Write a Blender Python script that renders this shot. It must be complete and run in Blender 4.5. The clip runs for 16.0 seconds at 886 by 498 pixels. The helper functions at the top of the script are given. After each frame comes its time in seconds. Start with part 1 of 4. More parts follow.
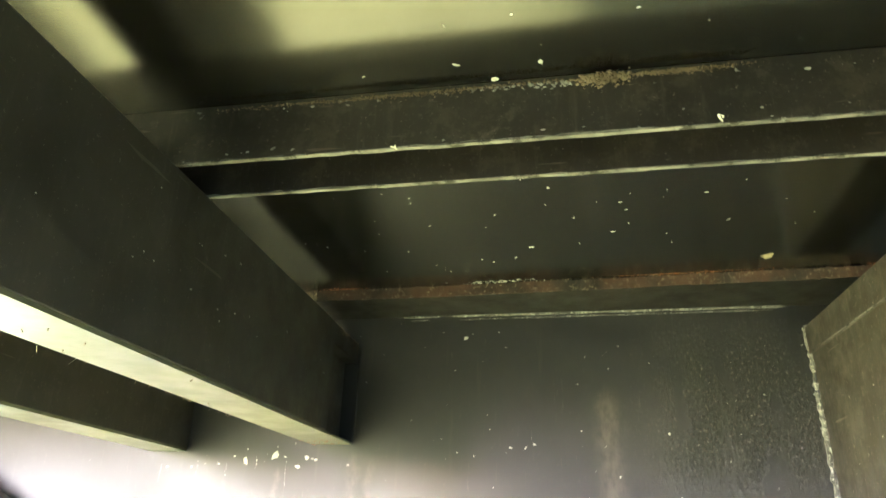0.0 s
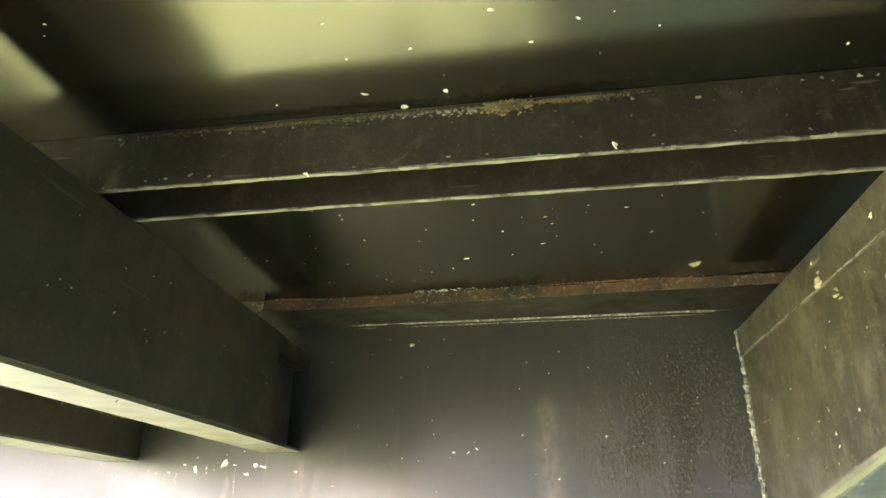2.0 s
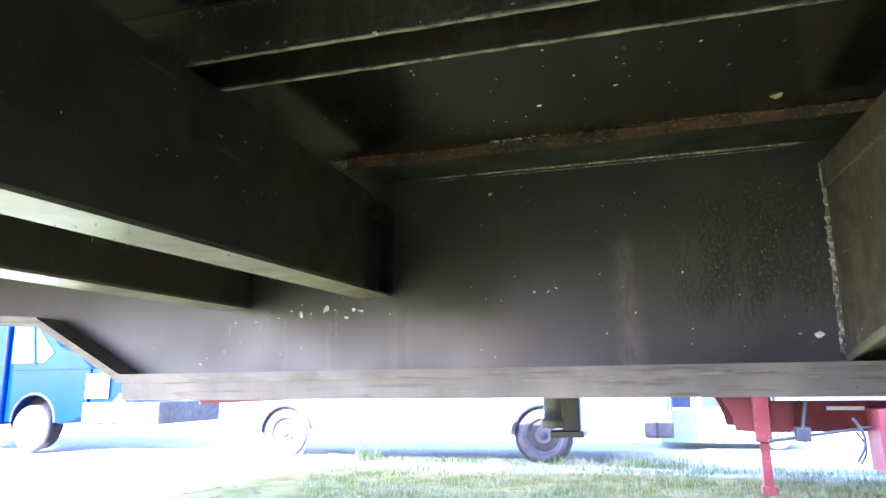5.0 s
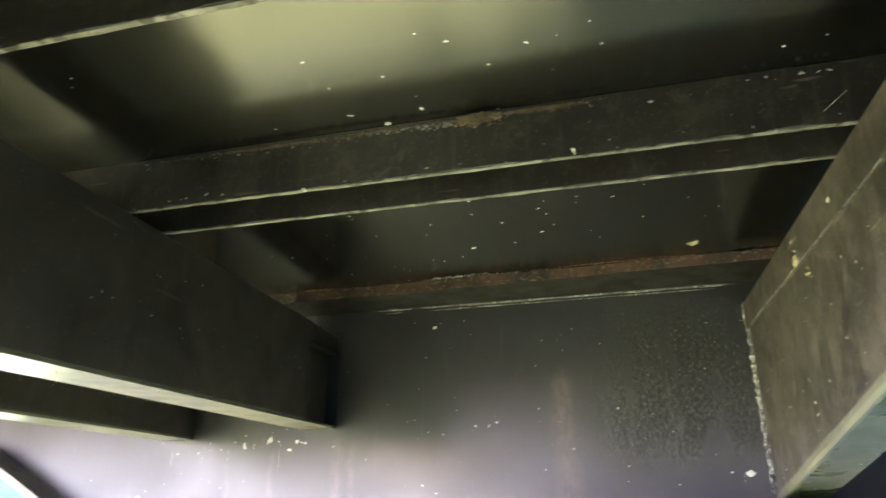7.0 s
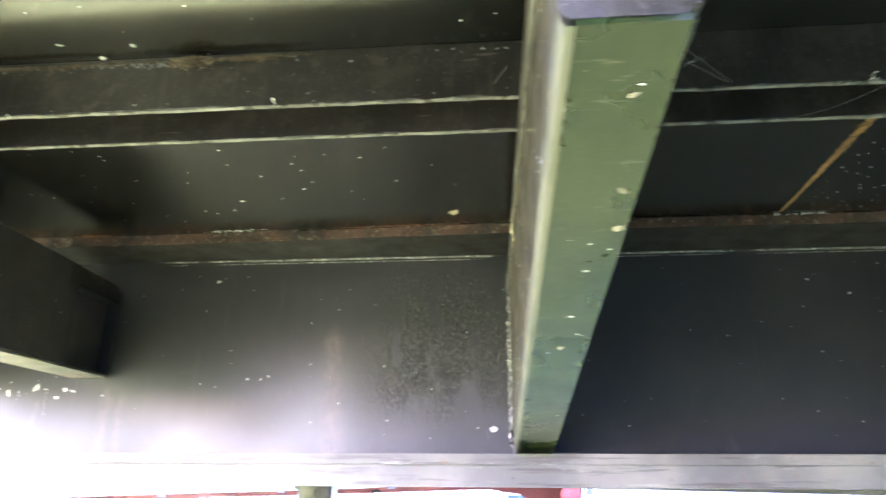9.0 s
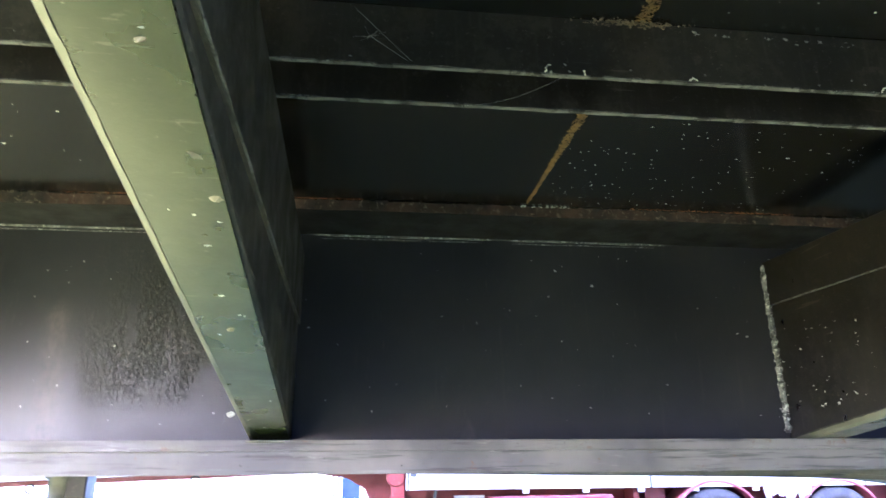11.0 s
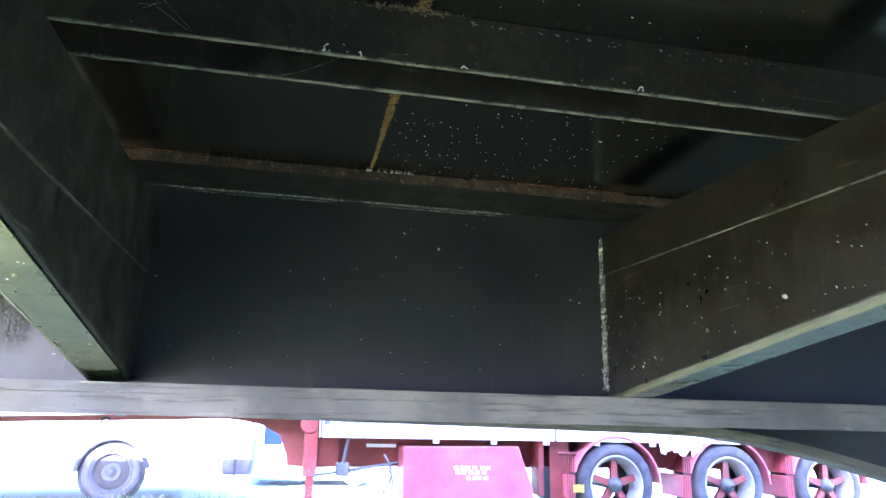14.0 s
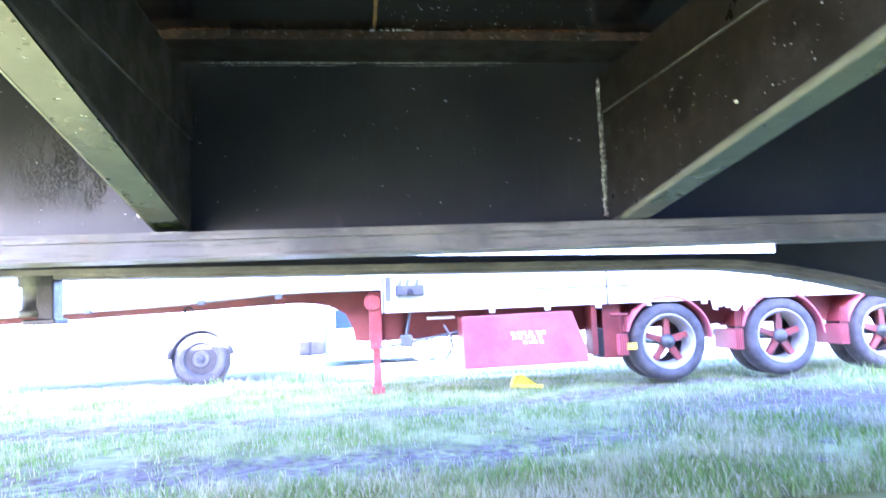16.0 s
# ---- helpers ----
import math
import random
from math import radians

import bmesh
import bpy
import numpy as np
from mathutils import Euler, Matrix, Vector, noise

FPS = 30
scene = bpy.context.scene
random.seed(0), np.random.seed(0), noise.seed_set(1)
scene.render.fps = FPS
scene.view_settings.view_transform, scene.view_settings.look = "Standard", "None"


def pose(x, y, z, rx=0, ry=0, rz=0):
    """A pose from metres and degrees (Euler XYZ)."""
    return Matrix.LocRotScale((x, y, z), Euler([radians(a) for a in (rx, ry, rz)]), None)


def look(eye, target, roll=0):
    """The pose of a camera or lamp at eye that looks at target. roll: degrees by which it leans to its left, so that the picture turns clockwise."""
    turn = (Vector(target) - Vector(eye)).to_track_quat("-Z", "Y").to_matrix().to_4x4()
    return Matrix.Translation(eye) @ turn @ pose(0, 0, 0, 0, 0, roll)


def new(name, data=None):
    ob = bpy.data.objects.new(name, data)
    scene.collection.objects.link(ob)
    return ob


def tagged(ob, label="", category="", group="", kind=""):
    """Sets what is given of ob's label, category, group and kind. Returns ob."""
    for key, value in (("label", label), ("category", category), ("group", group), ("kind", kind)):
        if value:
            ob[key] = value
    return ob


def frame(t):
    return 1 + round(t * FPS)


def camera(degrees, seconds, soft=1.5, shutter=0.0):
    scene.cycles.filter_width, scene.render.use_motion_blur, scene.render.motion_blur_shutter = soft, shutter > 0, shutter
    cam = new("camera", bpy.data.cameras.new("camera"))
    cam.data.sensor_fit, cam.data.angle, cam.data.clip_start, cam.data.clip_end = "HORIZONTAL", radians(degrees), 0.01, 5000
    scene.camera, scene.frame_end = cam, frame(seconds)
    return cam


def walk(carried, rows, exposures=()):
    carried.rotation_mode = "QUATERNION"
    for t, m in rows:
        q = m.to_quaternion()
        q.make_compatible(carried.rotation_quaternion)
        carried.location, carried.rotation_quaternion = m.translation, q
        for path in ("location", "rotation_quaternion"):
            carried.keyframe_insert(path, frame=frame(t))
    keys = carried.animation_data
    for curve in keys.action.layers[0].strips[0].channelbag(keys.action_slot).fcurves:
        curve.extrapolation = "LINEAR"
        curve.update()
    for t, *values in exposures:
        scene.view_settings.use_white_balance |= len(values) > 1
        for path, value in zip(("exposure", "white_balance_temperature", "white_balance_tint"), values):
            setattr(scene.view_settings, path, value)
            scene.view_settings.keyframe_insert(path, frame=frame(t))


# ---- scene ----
cam = camera(65.5, 16.0, shutter=0.5)
PATH = [
    (0, (0.343, 0.211, 1.217), (-0.002, 2.005, 2.03), 1.7),
    (0.5, (0.366, 0.191, 1.237), (-0.014, 2.026, 1.935), 0.3),
    (1, (0.378, 0.18, 1.246), (-0.01, 2.026, 1.911), -0.7),
    (1.5, (0.411, 0.185, 1.231), (0.063, 2.012, 1.968), 0.4),
    (2, (0.448, 0.182, 1.244), (0.15, 1.993, 2.038), 0.4),
    (2.5, (0.476, 0.174, 1.259), (0.163, 1.999, 2.014), 0.8),
    (3, (0.488, 0.164, 1.258), (0.126, 2.047, 1.826), 0.7),
    (3.5, (0.472, 0.147, 1.212), (0.014, 2.056, 1.592), 0.5),
    (3.7, (0.462, 0.143, 1.201), (-0.019, 2.051, 1.555), 0.0),
    (5.8, (0.495, 0.105, 1.234), (-0.135, 1.937, 1.731), -2.1),
    (6, (0.508, 0.075, 1.235), (-0.138, 1.879, 1.809), -2.4),
    (6.5, (0.541, 0.071, 1.232), (-0.052, 1.871, 1.87), 0.5),
    (7, (0.579, 0.087, 1.241), (0.111, 1.894, 1.959), -0.3),
    (7.5, (0.642, 0.092, 1.262), (0.28, 1.929, 1.965), -0.9),
    (8, (0.704, 0.1, 1.242), (0.383, 1.953, 1.921), -0.8),
    (8.5, (0.767, 0.106, 1.205), (0.494, 1.967, 1.885), 1.1),
    (9, (0.876, 0.105, 1.175), (0.707, 1.984, 1.841), 0.4),
    (9.5, (0.989, 0.14, 1.175), (0.983, 2.018, 1.862), -0.2),
    (10, (1.072, 0.166, 1.19), (1.222, 2.042, 1.867), -2.6),
    (10.2, (1.088, 0.172, 1.193), (1.263, 2.047, 1.866), -2.9),
    (12.3, (1.234, 0.132, 1.168), (1.559, 2.03, 1.708), 3.3),
    (12.5, (1.245, 0.129, 1.17), (1.573, 2.024, 1.719), 3.2),
    (13, (1.273, 0.104, 1.186), (1.641, 1.991, 1.735), 1.9),
    (13.5, (1.329, 0.083, 1.188), (1.731, 1.969, 1.717), 1.3),
    (14, (1.383, 0.029, 1.177), (1.784, 1.925, 1.674), 1.2),
    (14.5, (1.406, 0.001, 1.159), (1.781, 1.916, 1.597), 1.5),
    (15, (1.422, -0.059, 1.112), (1.716, 1.89, 1.45), 0.5),
    (15.5, (1.438, -0.127, 1.059), (1.654, 1.843, 1.333), -1.0),
    (16, (1.481, -0.196, 1.009), (1.723, 1.782, 1.188), -2.4),
]
EXPOSURE = [(0, 4.95, 5150, 27), (0.5, 5.15, 5100, 28), (1, 5.3, 5050, 28), (2, 4.95, 5150, 28), (2.5, 5.05, 5100, 29), (3.0, 5.4, 4950, 27), (3.4, 5.0, 4800, 28), (3.7, 4.7, 4700, 28), (6, 3.25, 4800, 36), (7, 4.4, 4900, 36), (8, 4.95, 4900, 38), (9, 5.05, 4700, 40), (10.2, 4.65, 4650, 40), (12.5, 4.4, 4650, 34), (14.5, 4.55, 4450, 34), (16, 4.6, 4500, 38)]
walk(cam, [(t, look(eye, target, roll)) for t, eye, target, roll in PATH], EXPOSURE)

# ---- world, sun, light ----
SUN_EL, SUN_AZ = 30.0, 192.0     # azimuth: where the sun stands, clockwise from +y
world = bpy.data.worlds.new("sky")
scene.world = world
world.use_nodes = True
wt = world.node_tree
sky = wt.nodes.new("ShaderNodeTexSky")
sky.sky_type = "NISHITA"
sky.sun_disc = False
sky.sun_elevation, sky.sun_rotation = radians(SUN_EL), radians(SUN_AZ)
sky.air_density, sky.dust_density = 1.0, 2.0
wt.links.new(sky.outputs[0], wt.nodes["Background"].inputs[0])
wt.nodes["Background"].inputs[1].default_value = 0.15
sun = new("sun", bpy.data.lights.new("sun", "SUN"))
sun.data.energy, sun.data.angle, sun.data.color = 4.2, radians(0.6), (1.0, 0.96, 0.9)
sd = Vector((math.sin(radians(SUN_AZ)) * math.cos(radians(SUN_EL)), math.cos(radians(SUN_AZ)) * math.cos(radians(SUN_EL)), math.sin(radians(SUN_EL))))
sun.matrix_world = look(sd * 60, (0, 0, 0))


# ---- materials ----
class Mat:
    """A node material in world-size object coordinates, with two scales of variation."""

    def __init__(self, name, rough=0.5, metal=0.0, spec=0.5):
        self.m = bpy.data.materials.new(name)
        self.m.use_nodes = True
        self.t = self.m.node_tree
        self.b = self.t.nodes["Principled BSDF"]
        self.b.inputs["Roughness"].default_value = rough
        self.b.inputs["Metallic"].default_value = metal
        self.b.inputs["Specular IOR Level"].default_value = spec
        self.geo = self.t.nodes.new("ShaderNodeNewGeometry")
        self.pos = self.geo.outputs["Position"]

    def link(self, a, b):
        self.t.links.new(a, b)

    def noise(self, scale, detail=4, rough=0.6, stretch=None):
        n = self.t.nodes.new("ShaderNodeTexNoise")
        n.inputs["Scale"].default_value, n.inputs["Detail"].default_value, n.inputs["Roughness"].default_value = scale, detail, rough
        v = self.pos
        if stretch:
            k = self.t.nodes.new("ShaderNodeVectorMath")
            k.operation = "MULTIPLY"
            k.inputs[1].default_value = stretch
            self.link(v, k.inputs[0])
            v = k.outputs[0]
        self.link(v, n.inputs["Vector"])
        return n.outputs[0]

    def ramp(self, v, a, b, lo=0.0, hi=1.0):
        r = self.t.nodes.new("ShaderNodeMapRange")
        r.interpolation_type = "SMOOTHSTEP"
        for i, x in enumerate((a, b, lo, hi)):
            r.inputs[i + 1].default_value = x
        self.link(v, r.inputs[0])
        return r.outputs[0]

    def math(self, op, a, b):
        n = self.t.nodes.new("ShaderNodeMath")
        n.operation = op
        for i, x in enumerate((a, b)):
            if isinstance(x, (int, float)):
                n.inputs[i].default_value = x
            else:
                self.link(x, n.inputs[i])
        return n.outputs[0]

    def mix(self, f, a, b):
        n = self.t.nodes.new("ShaderNodeMix")
        n.data_type = "RGBA"
        for i, x in ((0, f), (6, a), (7, b)):
            if isinstance(x, (int, float)):
                n.inputs[i].default_value = x
            elif isinstance(x, tuple):
                n.inputs[i].default_value = (*x, 1)
            else:
                self.link(x, n.inputs[i])
        return n.outputs[2]

    def colour(self, c):
        if isinstance(c, tuple):
            self.b.inputs["Base Color"].default_value = (*c, 1)
        else:
            self.link(c, self.b.inputs["Base Color"])
        return self

    def rough(self, v):
        self.link(v, self.b.inputs["Roughness"])
        return self

    def bump(self, h, strength=0.3, dist=0.002):
        n = self.t.nodes.new("ShaderNodeBump")
        n.inputs["Strength"].default_value, n.inputs["Distance"].default_value = strength, dist
        self.link(h, n.inputs["Height"])
        self.link(n.outputs[0], self.b.inputs["Normal"])
        return self

    def axis(self, i):
        s = self.t.nodes.new("ShaderNodeSeparateXYZ")
        self.link(self.pos, s.inputs[0])
        return s.outputs[i]


def two_tone(name, a, b, c, rough, scale=3.0, fine=60.0, metal=0.0, bump=0.25, dist=0.001, spec=0.5, wear=(0.55, 0.75)):
    """Colour a drifting to b at a large scale, with flecks of c at a fine one."""
    m = Mat(name, rough, metal, spec)
    base = m.mix(m.ramp(m.noise(scale), 0.35, 0.65), a, b)
    fleck = m.ramp(m.noise(fine, 6, 0.7), *wear)
    m.colour(m.mix(fleck, base, c))
    m.rough(m.ramp(m.noise(scale * 2.3), 0.3, 0.7, rough * 0.8, min(1.0, rough * 1.25)))
    m.bump(m.noise(fine * 1.5, 6, 0.7), bump, dist)
    return m.m


def web_paint():
    """Gloss black chassis paint with pale run marks, a blistered patch and road dust."""
    m = Mat("black_chassis_paint", 0.4, 0.0, 0.65)
    x, z = m.axis(0), m.axis(2)
    base = m.mix(m.ramp(m.noise(2.2), 0.35, 0.68), (0.016, 0.0165, 0.020), (0.031, 0.030, 0.032))
    base = m.mix(m.ramp(m.noise(70, 6, 0.75), 0.6, 0.8), base, (0.07, 0.065, 0.055))
    runs = m.ramp(m.noise(7, 3, 0.6, (6.0, 6.0, 0.5)), 0.6, 0.78, 0.0, 0.35)
    base = m.mix(runs, base, (0.06, 0.055, 0.045))
    for x0, w, z0, k in ((0.43, 0.05, 1.60, 0.6), (-0.19, 0.028, 1.455, 0.4), (-0.145, 0.018, 1.455, 0.35), (-0.385, 0.014, 1.44, 0.35), (-0.52, 0.01, 1.42, 0.3), (1.42, 0.02, 1.34, 0.25)):
        wob = m.math("MULTIPLY", m.math("SUBTRACT", m.noise(14, 5, 0.7), 0.5), 0.05)
        d = m.math("ABSOLUTE", m.math("SUBTRACT", m.math("ADD", x, wob), x0), 0.0)
        d = m.math("ADD", d, m.math("MULTIPLY", m.math("MAXIMUM", m.math("SUBTRACT", z, z0 - 0.05), 0.0), 0.5))
        f = m.math("MULTIPLY", m.ramp(d, w, 0.0), m.ramp(z, z0 + 0.03, z0 - 0.04, 0.0, k))
        f = m.math("MULTIPLY", f, m.ramp(m.noise(45, 6, 0.7, (1.0, 1.0, 0.5)), 0.25, 0.65))
        base = m.mix(f, base, (0.135, 0.12, 0.105))
    m.rough(m.ramp(m.noise(5), 0.3, 0.7, 0.34, 0.44))
    patch = m.math("MULTIPLY", m.ramp(m.math("ABSOLUTE", m.math("SUBTRACT", x, 0.72), 0.0), 0.28, 0.04), m.ramp(m.math("ABSOLUTE", m.math("SUBTRACT", z, 1.55), 0.0), 0.25, 0.06))
    patch = m.math("MULTIPLY", patch, m.ramp(m.noise(12, 5, 0.7, (1.6, 1.0, 0.5)), 0.36, 0.58))
    grain = m.noise(150, 6, 0.75, (1.0, 1.0, 0.55))
    blister = m.math("MULTIPLY", patch, m.ramp(grain, 0.48, 0.60))
    base = m.mix(m.math("MULTIPLY", patch, m.ramp(m.noise(150, 5, 0.75, (1.0, 1.0, 0.6)), 0.54, 0.66)), base, (0.20, 0.19, 0.17))
    base = m.mix(m.math("MULTIPLY", patch, m.ramp(grain, 0.45, 0.34)), base, (0.006, 0.006, 0.006))
    base = m.mix(m.ramp(m.noise(55, 5, 0.7, (2.0, 2.0, 0.25)), 0.62, 0.72, 0.0, 0.4), base, (0.08, 0.075, 0.065))
    m.colour(base)
    h = m.math("ADD", m.math("MULTIPLY", m.noise(90, 5), 0.06), blister)
    m.bump(h, 0.9, 0.0026)
    return m.m


def coated(m, ior, rough):
    b = m.node_tree.nodes["Principled BSDF"]
    b.inputs["Coat Weight"].default_value, b.inputs["Coat IOR"].default_value, b.inputs["Coat Roughness"].default_value = 1.0, ior, rough
    return m


PAINT = web_paint()
DECK = coated(two_tone("dark_deck_underside", (0.003, 0.003, 0.0028), (0.006, 0.0055, 0.005), (0.03, 0.027, 0.022), 0.16, 2.0, 90, bump=0.06, wear=(0.7, 0.86), spec=0.15), 1.75, 0.2)
def streaked(name, a, b, dust, rough, blotch=0.0, relief=0.3):
    """Grimy black paint with rain streaks, scuffs and blotches of road dust."""
    m = Mat(name, rough, 0.0, 0.6)
    c = m.mix(m.ramp(m.noise(4.0), 0.35, 0.68), a, b)
    c = m.mix(m.ramp(m.noise(16, 5, 0.65, (5.0, 5.0, 0.45)), 0.52, 0.78, 0.0, 0.5), c, dust)
    c = m.mix(m.ramp(m.noise(28, 5, 0.7), 0.58, 0.72, 0.0, blotch), c, dust)
    c = m.mix(m.ramp(m.noise(45, 6, 0.75, (1.0, 1.0, 0.7)), 0.55, 0.7, 0.0, 0.45), c, dust)
    c = m.mix(m.ramp(m.noise(150, 5, 0.75), 0.60, 0.72, 0.0, 0.8), c, tuple(min(1, 2.8 * v) for v in dust))
    c = m.mix(m.ramp(m.noise(15, 6, 0.75), 0.5, 0.62, 0.0, blotch), c, tuple(0.6 * v for v in dust))
    scratch = m.ramp(m.noise(9, 2, 0.5, (1.0, 0.6, 9.0)), 0.70, 0.74, 0.0, 0.5)
    m.colour(m.mix(scratch, c, tuple(min(1, 2.0 * v) for v in dust)))
    m.rough(m.ramp(m.noise(11, 4), 0.3, 0.7, rough * 0.75, rough * 1.35))
    m.bump(m.noise(110, 5, 0.6), relief, 0.001)
    return m.m


OUTRIG = streaked("black_outrigger_paint", (0.0075, 0.0063, 0.005), (0.015, 0.012, 0.009), (0.045, 0.036, 0.026), 0.36, 0.4, 0.08)
CLEAN = streaked("satin_black_outrigger_paint", (0.026, 0.0235, 0.021), (0.042, 0.038, 0.034), (0.07, 0.062, 0.053), 0.42, 0.1, 0.06)
DUSTY = streaked("dust_filmed_outrigger_paint", (0.026, 0.0235, 0.0205), (0.048, 0.043, 0.036), (0.145, 0.128, 0.108), 0.42, 0.8)
STRING = streaked("grimy_channel_paint", (0.009, 0.008, 0.0085), (0.020, 0.0175, 0.017), (0.07, 0.06, 0.052), 0.42, 0.7)
STEEL = two_tone("grimy_black_steel", (0.010, 0.010, 0.011), (0.022, 0.021, 0.019), (0.07, 0.05, 0.04), 0.42, 6.0, 60, bump=0.3)
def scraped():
    m = Mat("grass_lit_scraped_underside", 0.35, 0.0, 0.5)
    # green base paints in light reflected from the grass; the scrapes are wear
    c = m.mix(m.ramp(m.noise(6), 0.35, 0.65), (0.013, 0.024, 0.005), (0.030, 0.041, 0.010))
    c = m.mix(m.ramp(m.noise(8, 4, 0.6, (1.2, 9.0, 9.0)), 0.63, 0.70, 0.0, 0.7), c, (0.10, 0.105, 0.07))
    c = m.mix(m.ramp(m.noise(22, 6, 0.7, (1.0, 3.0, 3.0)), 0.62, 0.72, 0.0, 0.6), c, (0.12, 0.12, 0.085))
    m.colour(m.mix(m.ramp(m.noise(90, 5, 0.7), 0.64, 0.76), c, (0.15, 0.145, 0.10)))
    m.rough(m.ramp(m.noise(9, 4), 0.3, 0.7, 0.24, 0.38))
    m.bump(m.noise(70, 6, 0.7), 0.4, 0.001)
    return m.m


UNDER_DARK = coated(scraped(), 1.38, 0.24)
# pale olive holds light from the sunlit ground; also colours the dusty end plate
UNDER = coated(two_tone("ground_lit_dusty_olive", (0.10, 0.10, 0.065), (0.15, 0.145, 0.10), (0.2, 0.19, 0.13), 0.35, 5.0, 70, bump=0.15, wear=(0.62, 0.8)), 1.6, 0.25)
EDGE = two_tone("worn_steel_edge", (0.085, 0.082, 0.08), (0.205, 0.2, 0.2), (0.02, 0.018, 0.016), 0.5, 14.0, 34, bump=0.6, dist=0.002, wear=(0.50, 0.60))
TAN = two_tone("tan_joint_crumbs", (0.13, 0.10, 0.07), (0.27, 0.215, 0.15), (0.05, 0.038, 0.026), 0.95, 30.0, 160, bump=0.8, dist=0.003)
ORANGE = two_tone("orange_rust_crumbs", (0.20, 0.075, 0.022), (0.34, 0.14, 0.045), (0.06, 0.03, 0.02), 0.95, 30.0, 160, bump=0.8, dist=0.003)
FLAKE = two_tone("flaked_grey_paint", (0.16, 0.165, 0.17), (0.34, 0.345, 0.35), (0.07, 0.06, 0.05), 0.6, 30.0, 140, bump=0.6)
def flange_paint():
    """Scuffed grey flange: long smears, chips down to dark paint and rust freckles."""
    m = Mat("dusty_flange_paint", 0.45)
    c = m.mix(m.ramp(m.noise(3.0), 0.35, 0.65), (0.12, 0.113, 0.11), (0.23, 0.213, 0.195))
    c = m.mix(m.ramp(m.noise(7, 5, 0.65, (0.5, 6.0, 9.0)), 0.52, 0.66, 0.0, 0.75), c, (0.055, 0.05, 0.046))
    c = m.mix(m.ramp(m.noise(9, 5, 0.7, (0.6, 5.0, 5.0)), 0.58, 0.70, 0.0, 0.7), c, (0.30, 0.285, 0.265))
    c = m.mix(m.ramp(m.noise(22, 6, 0.75), 0.60, 0.70, 0.0, 0.8), c, (0.17, 0.095, 0.045))
    m.colour(m.mix(m.ramp(m.noise(95, 5, 0.7), 0.64, 0.74), c, (0.04, 0.035, 0.03)))
    m.rough(m.ramp(m.noise(12, 4), 0.3, 0.7, 0.35, 0.6))
    m.bump(m.noise(60, 6, 0.7), 0.35, 0.001)
    return m.m


FLANGE = flange_paint()
RUST = two_tone("rusty_edge", (0.020, 0.0175, 0.016), (0.078, 0.043, 0.030), (0.20, 0.16, 0.12), 0.85, 10.0, 90, bump=0.9, dist=0.003, wear=(0.54, 0.68))
OCHRE = two_tone("ochre_rust_crust", (0.11, 0.065, 0.025), (0.24, 0.145, 0.04), (0.04, 0.028, 0.018), 0.9, 40.0, 120, bump=0.8, dist=0.003)
CHIP = two_tone("pale_droppings", (0.55, 0.55, 0.52), (0.72, 0.72, 0.70), (0.35, 0.33, 0.28), 0.85, 60.0, 250)
# the 0.5 grey flecks paint silvery glints onto the bead
BEAD = two_tone("weld_bead", (0.045, 0.043, 0.044), (0.19, 0.19, 0.195), (0.5, 0.5, 0.5), 0.33, 40.0, 110, wear=(0.50, 0.62))
# near-black stands for the shade inside the cab window and wheel well
SHADE = two_tone("shade_black", (0.010, 0.0095, 0.0105), (0.018, 0.017, 0.018), (0.035, 0.033, 0.03), 0.7, 5.0, 60, spec=0.1)
MUD = two_tone("dried_wasp_mud", (0.24, 0.215, 0.14), (0.38, 0.345, 0.23), (0.12, 0.10, 0.06), 0.95, 50.0, 200, bump=0.8)
# the pinkish lift paints glare haze over the faded red
RED = two_tone("faded_hazed_red_paint", (0.40, 0.08, 0.10), (0.48, 0.125, 0.14), (0.34, 0.15, 0.13), 0.45, 1.5, 24, bump=0.1, wear=(0.55, 0.78))
REDDARK = two_tone("red_oxide_paint", (0.15, 0.03, 0.026), (0.21, 0.045, 0.038), (0.08, 0.04, 0.035), 0.5, 2.0, 30, bump=0.1)
WHITE = two_tone("white_rail_paint", (0.78, 0.78, 0.78), (0.84, 0.84, 0.83), (0.6, 0.58, 0.55), 0.4, 2.0, 30, bump=0.05, wear=(0.68, 0.85))
RUBBER = two_tone("tyre_rubber", (0.05, 0.048, 0.052), (0.085, 0.08, 0.082), (0.13, 0.12, 0.11), 0.8, 4.0, 60, bump=0.25)
RIM = two_tone("dull_silver_rim", (0.30, 0.29, 0.31), (0.42, 0.41, 0.43), (0.2, 0.18, 0.17), 0.5, 5.0, 60, metal=0.3, bump=0.15)
GREY = two_tone("grey_plastic", (0.10, 0.10, 0.11), (0.14, 0.14, 0.15), (0.2, 0.19, 0.18), 0.6, 4.0, 50)
WALL = two_tone("added_shade_wall", (0.05, 0.056, 0.07), (0.07, 0.076, 0.095), (0.045, 0.045, 0.05), 0.85, 1.5, 20)
BLUE = two_tone("blue_cab_paint", (0.005, 0.020, 0.095), (0.006, 0.025, 0.115), (0.015, 0.03, 0.08), 0.15, 1.0, 30, bump=0.02, wear=(0.72, 0.9), spec=0.25)
GREENPAINT = two_tone("faded_green_paint", (0.20, 0.29, 0.13), (0.26, 0.34, 0.17), (0.3, 0.34, 0.22), 0.5, 2.0, 30, bump=0.05)
LEGRED = two_tone("worn_red_leg_paint", (0.27, 0.045, 0.045), (0.36, 0.075, 0.07), (0.4, 0.22, 0.2), 0.5, 4.0, 30, bump=0.1)
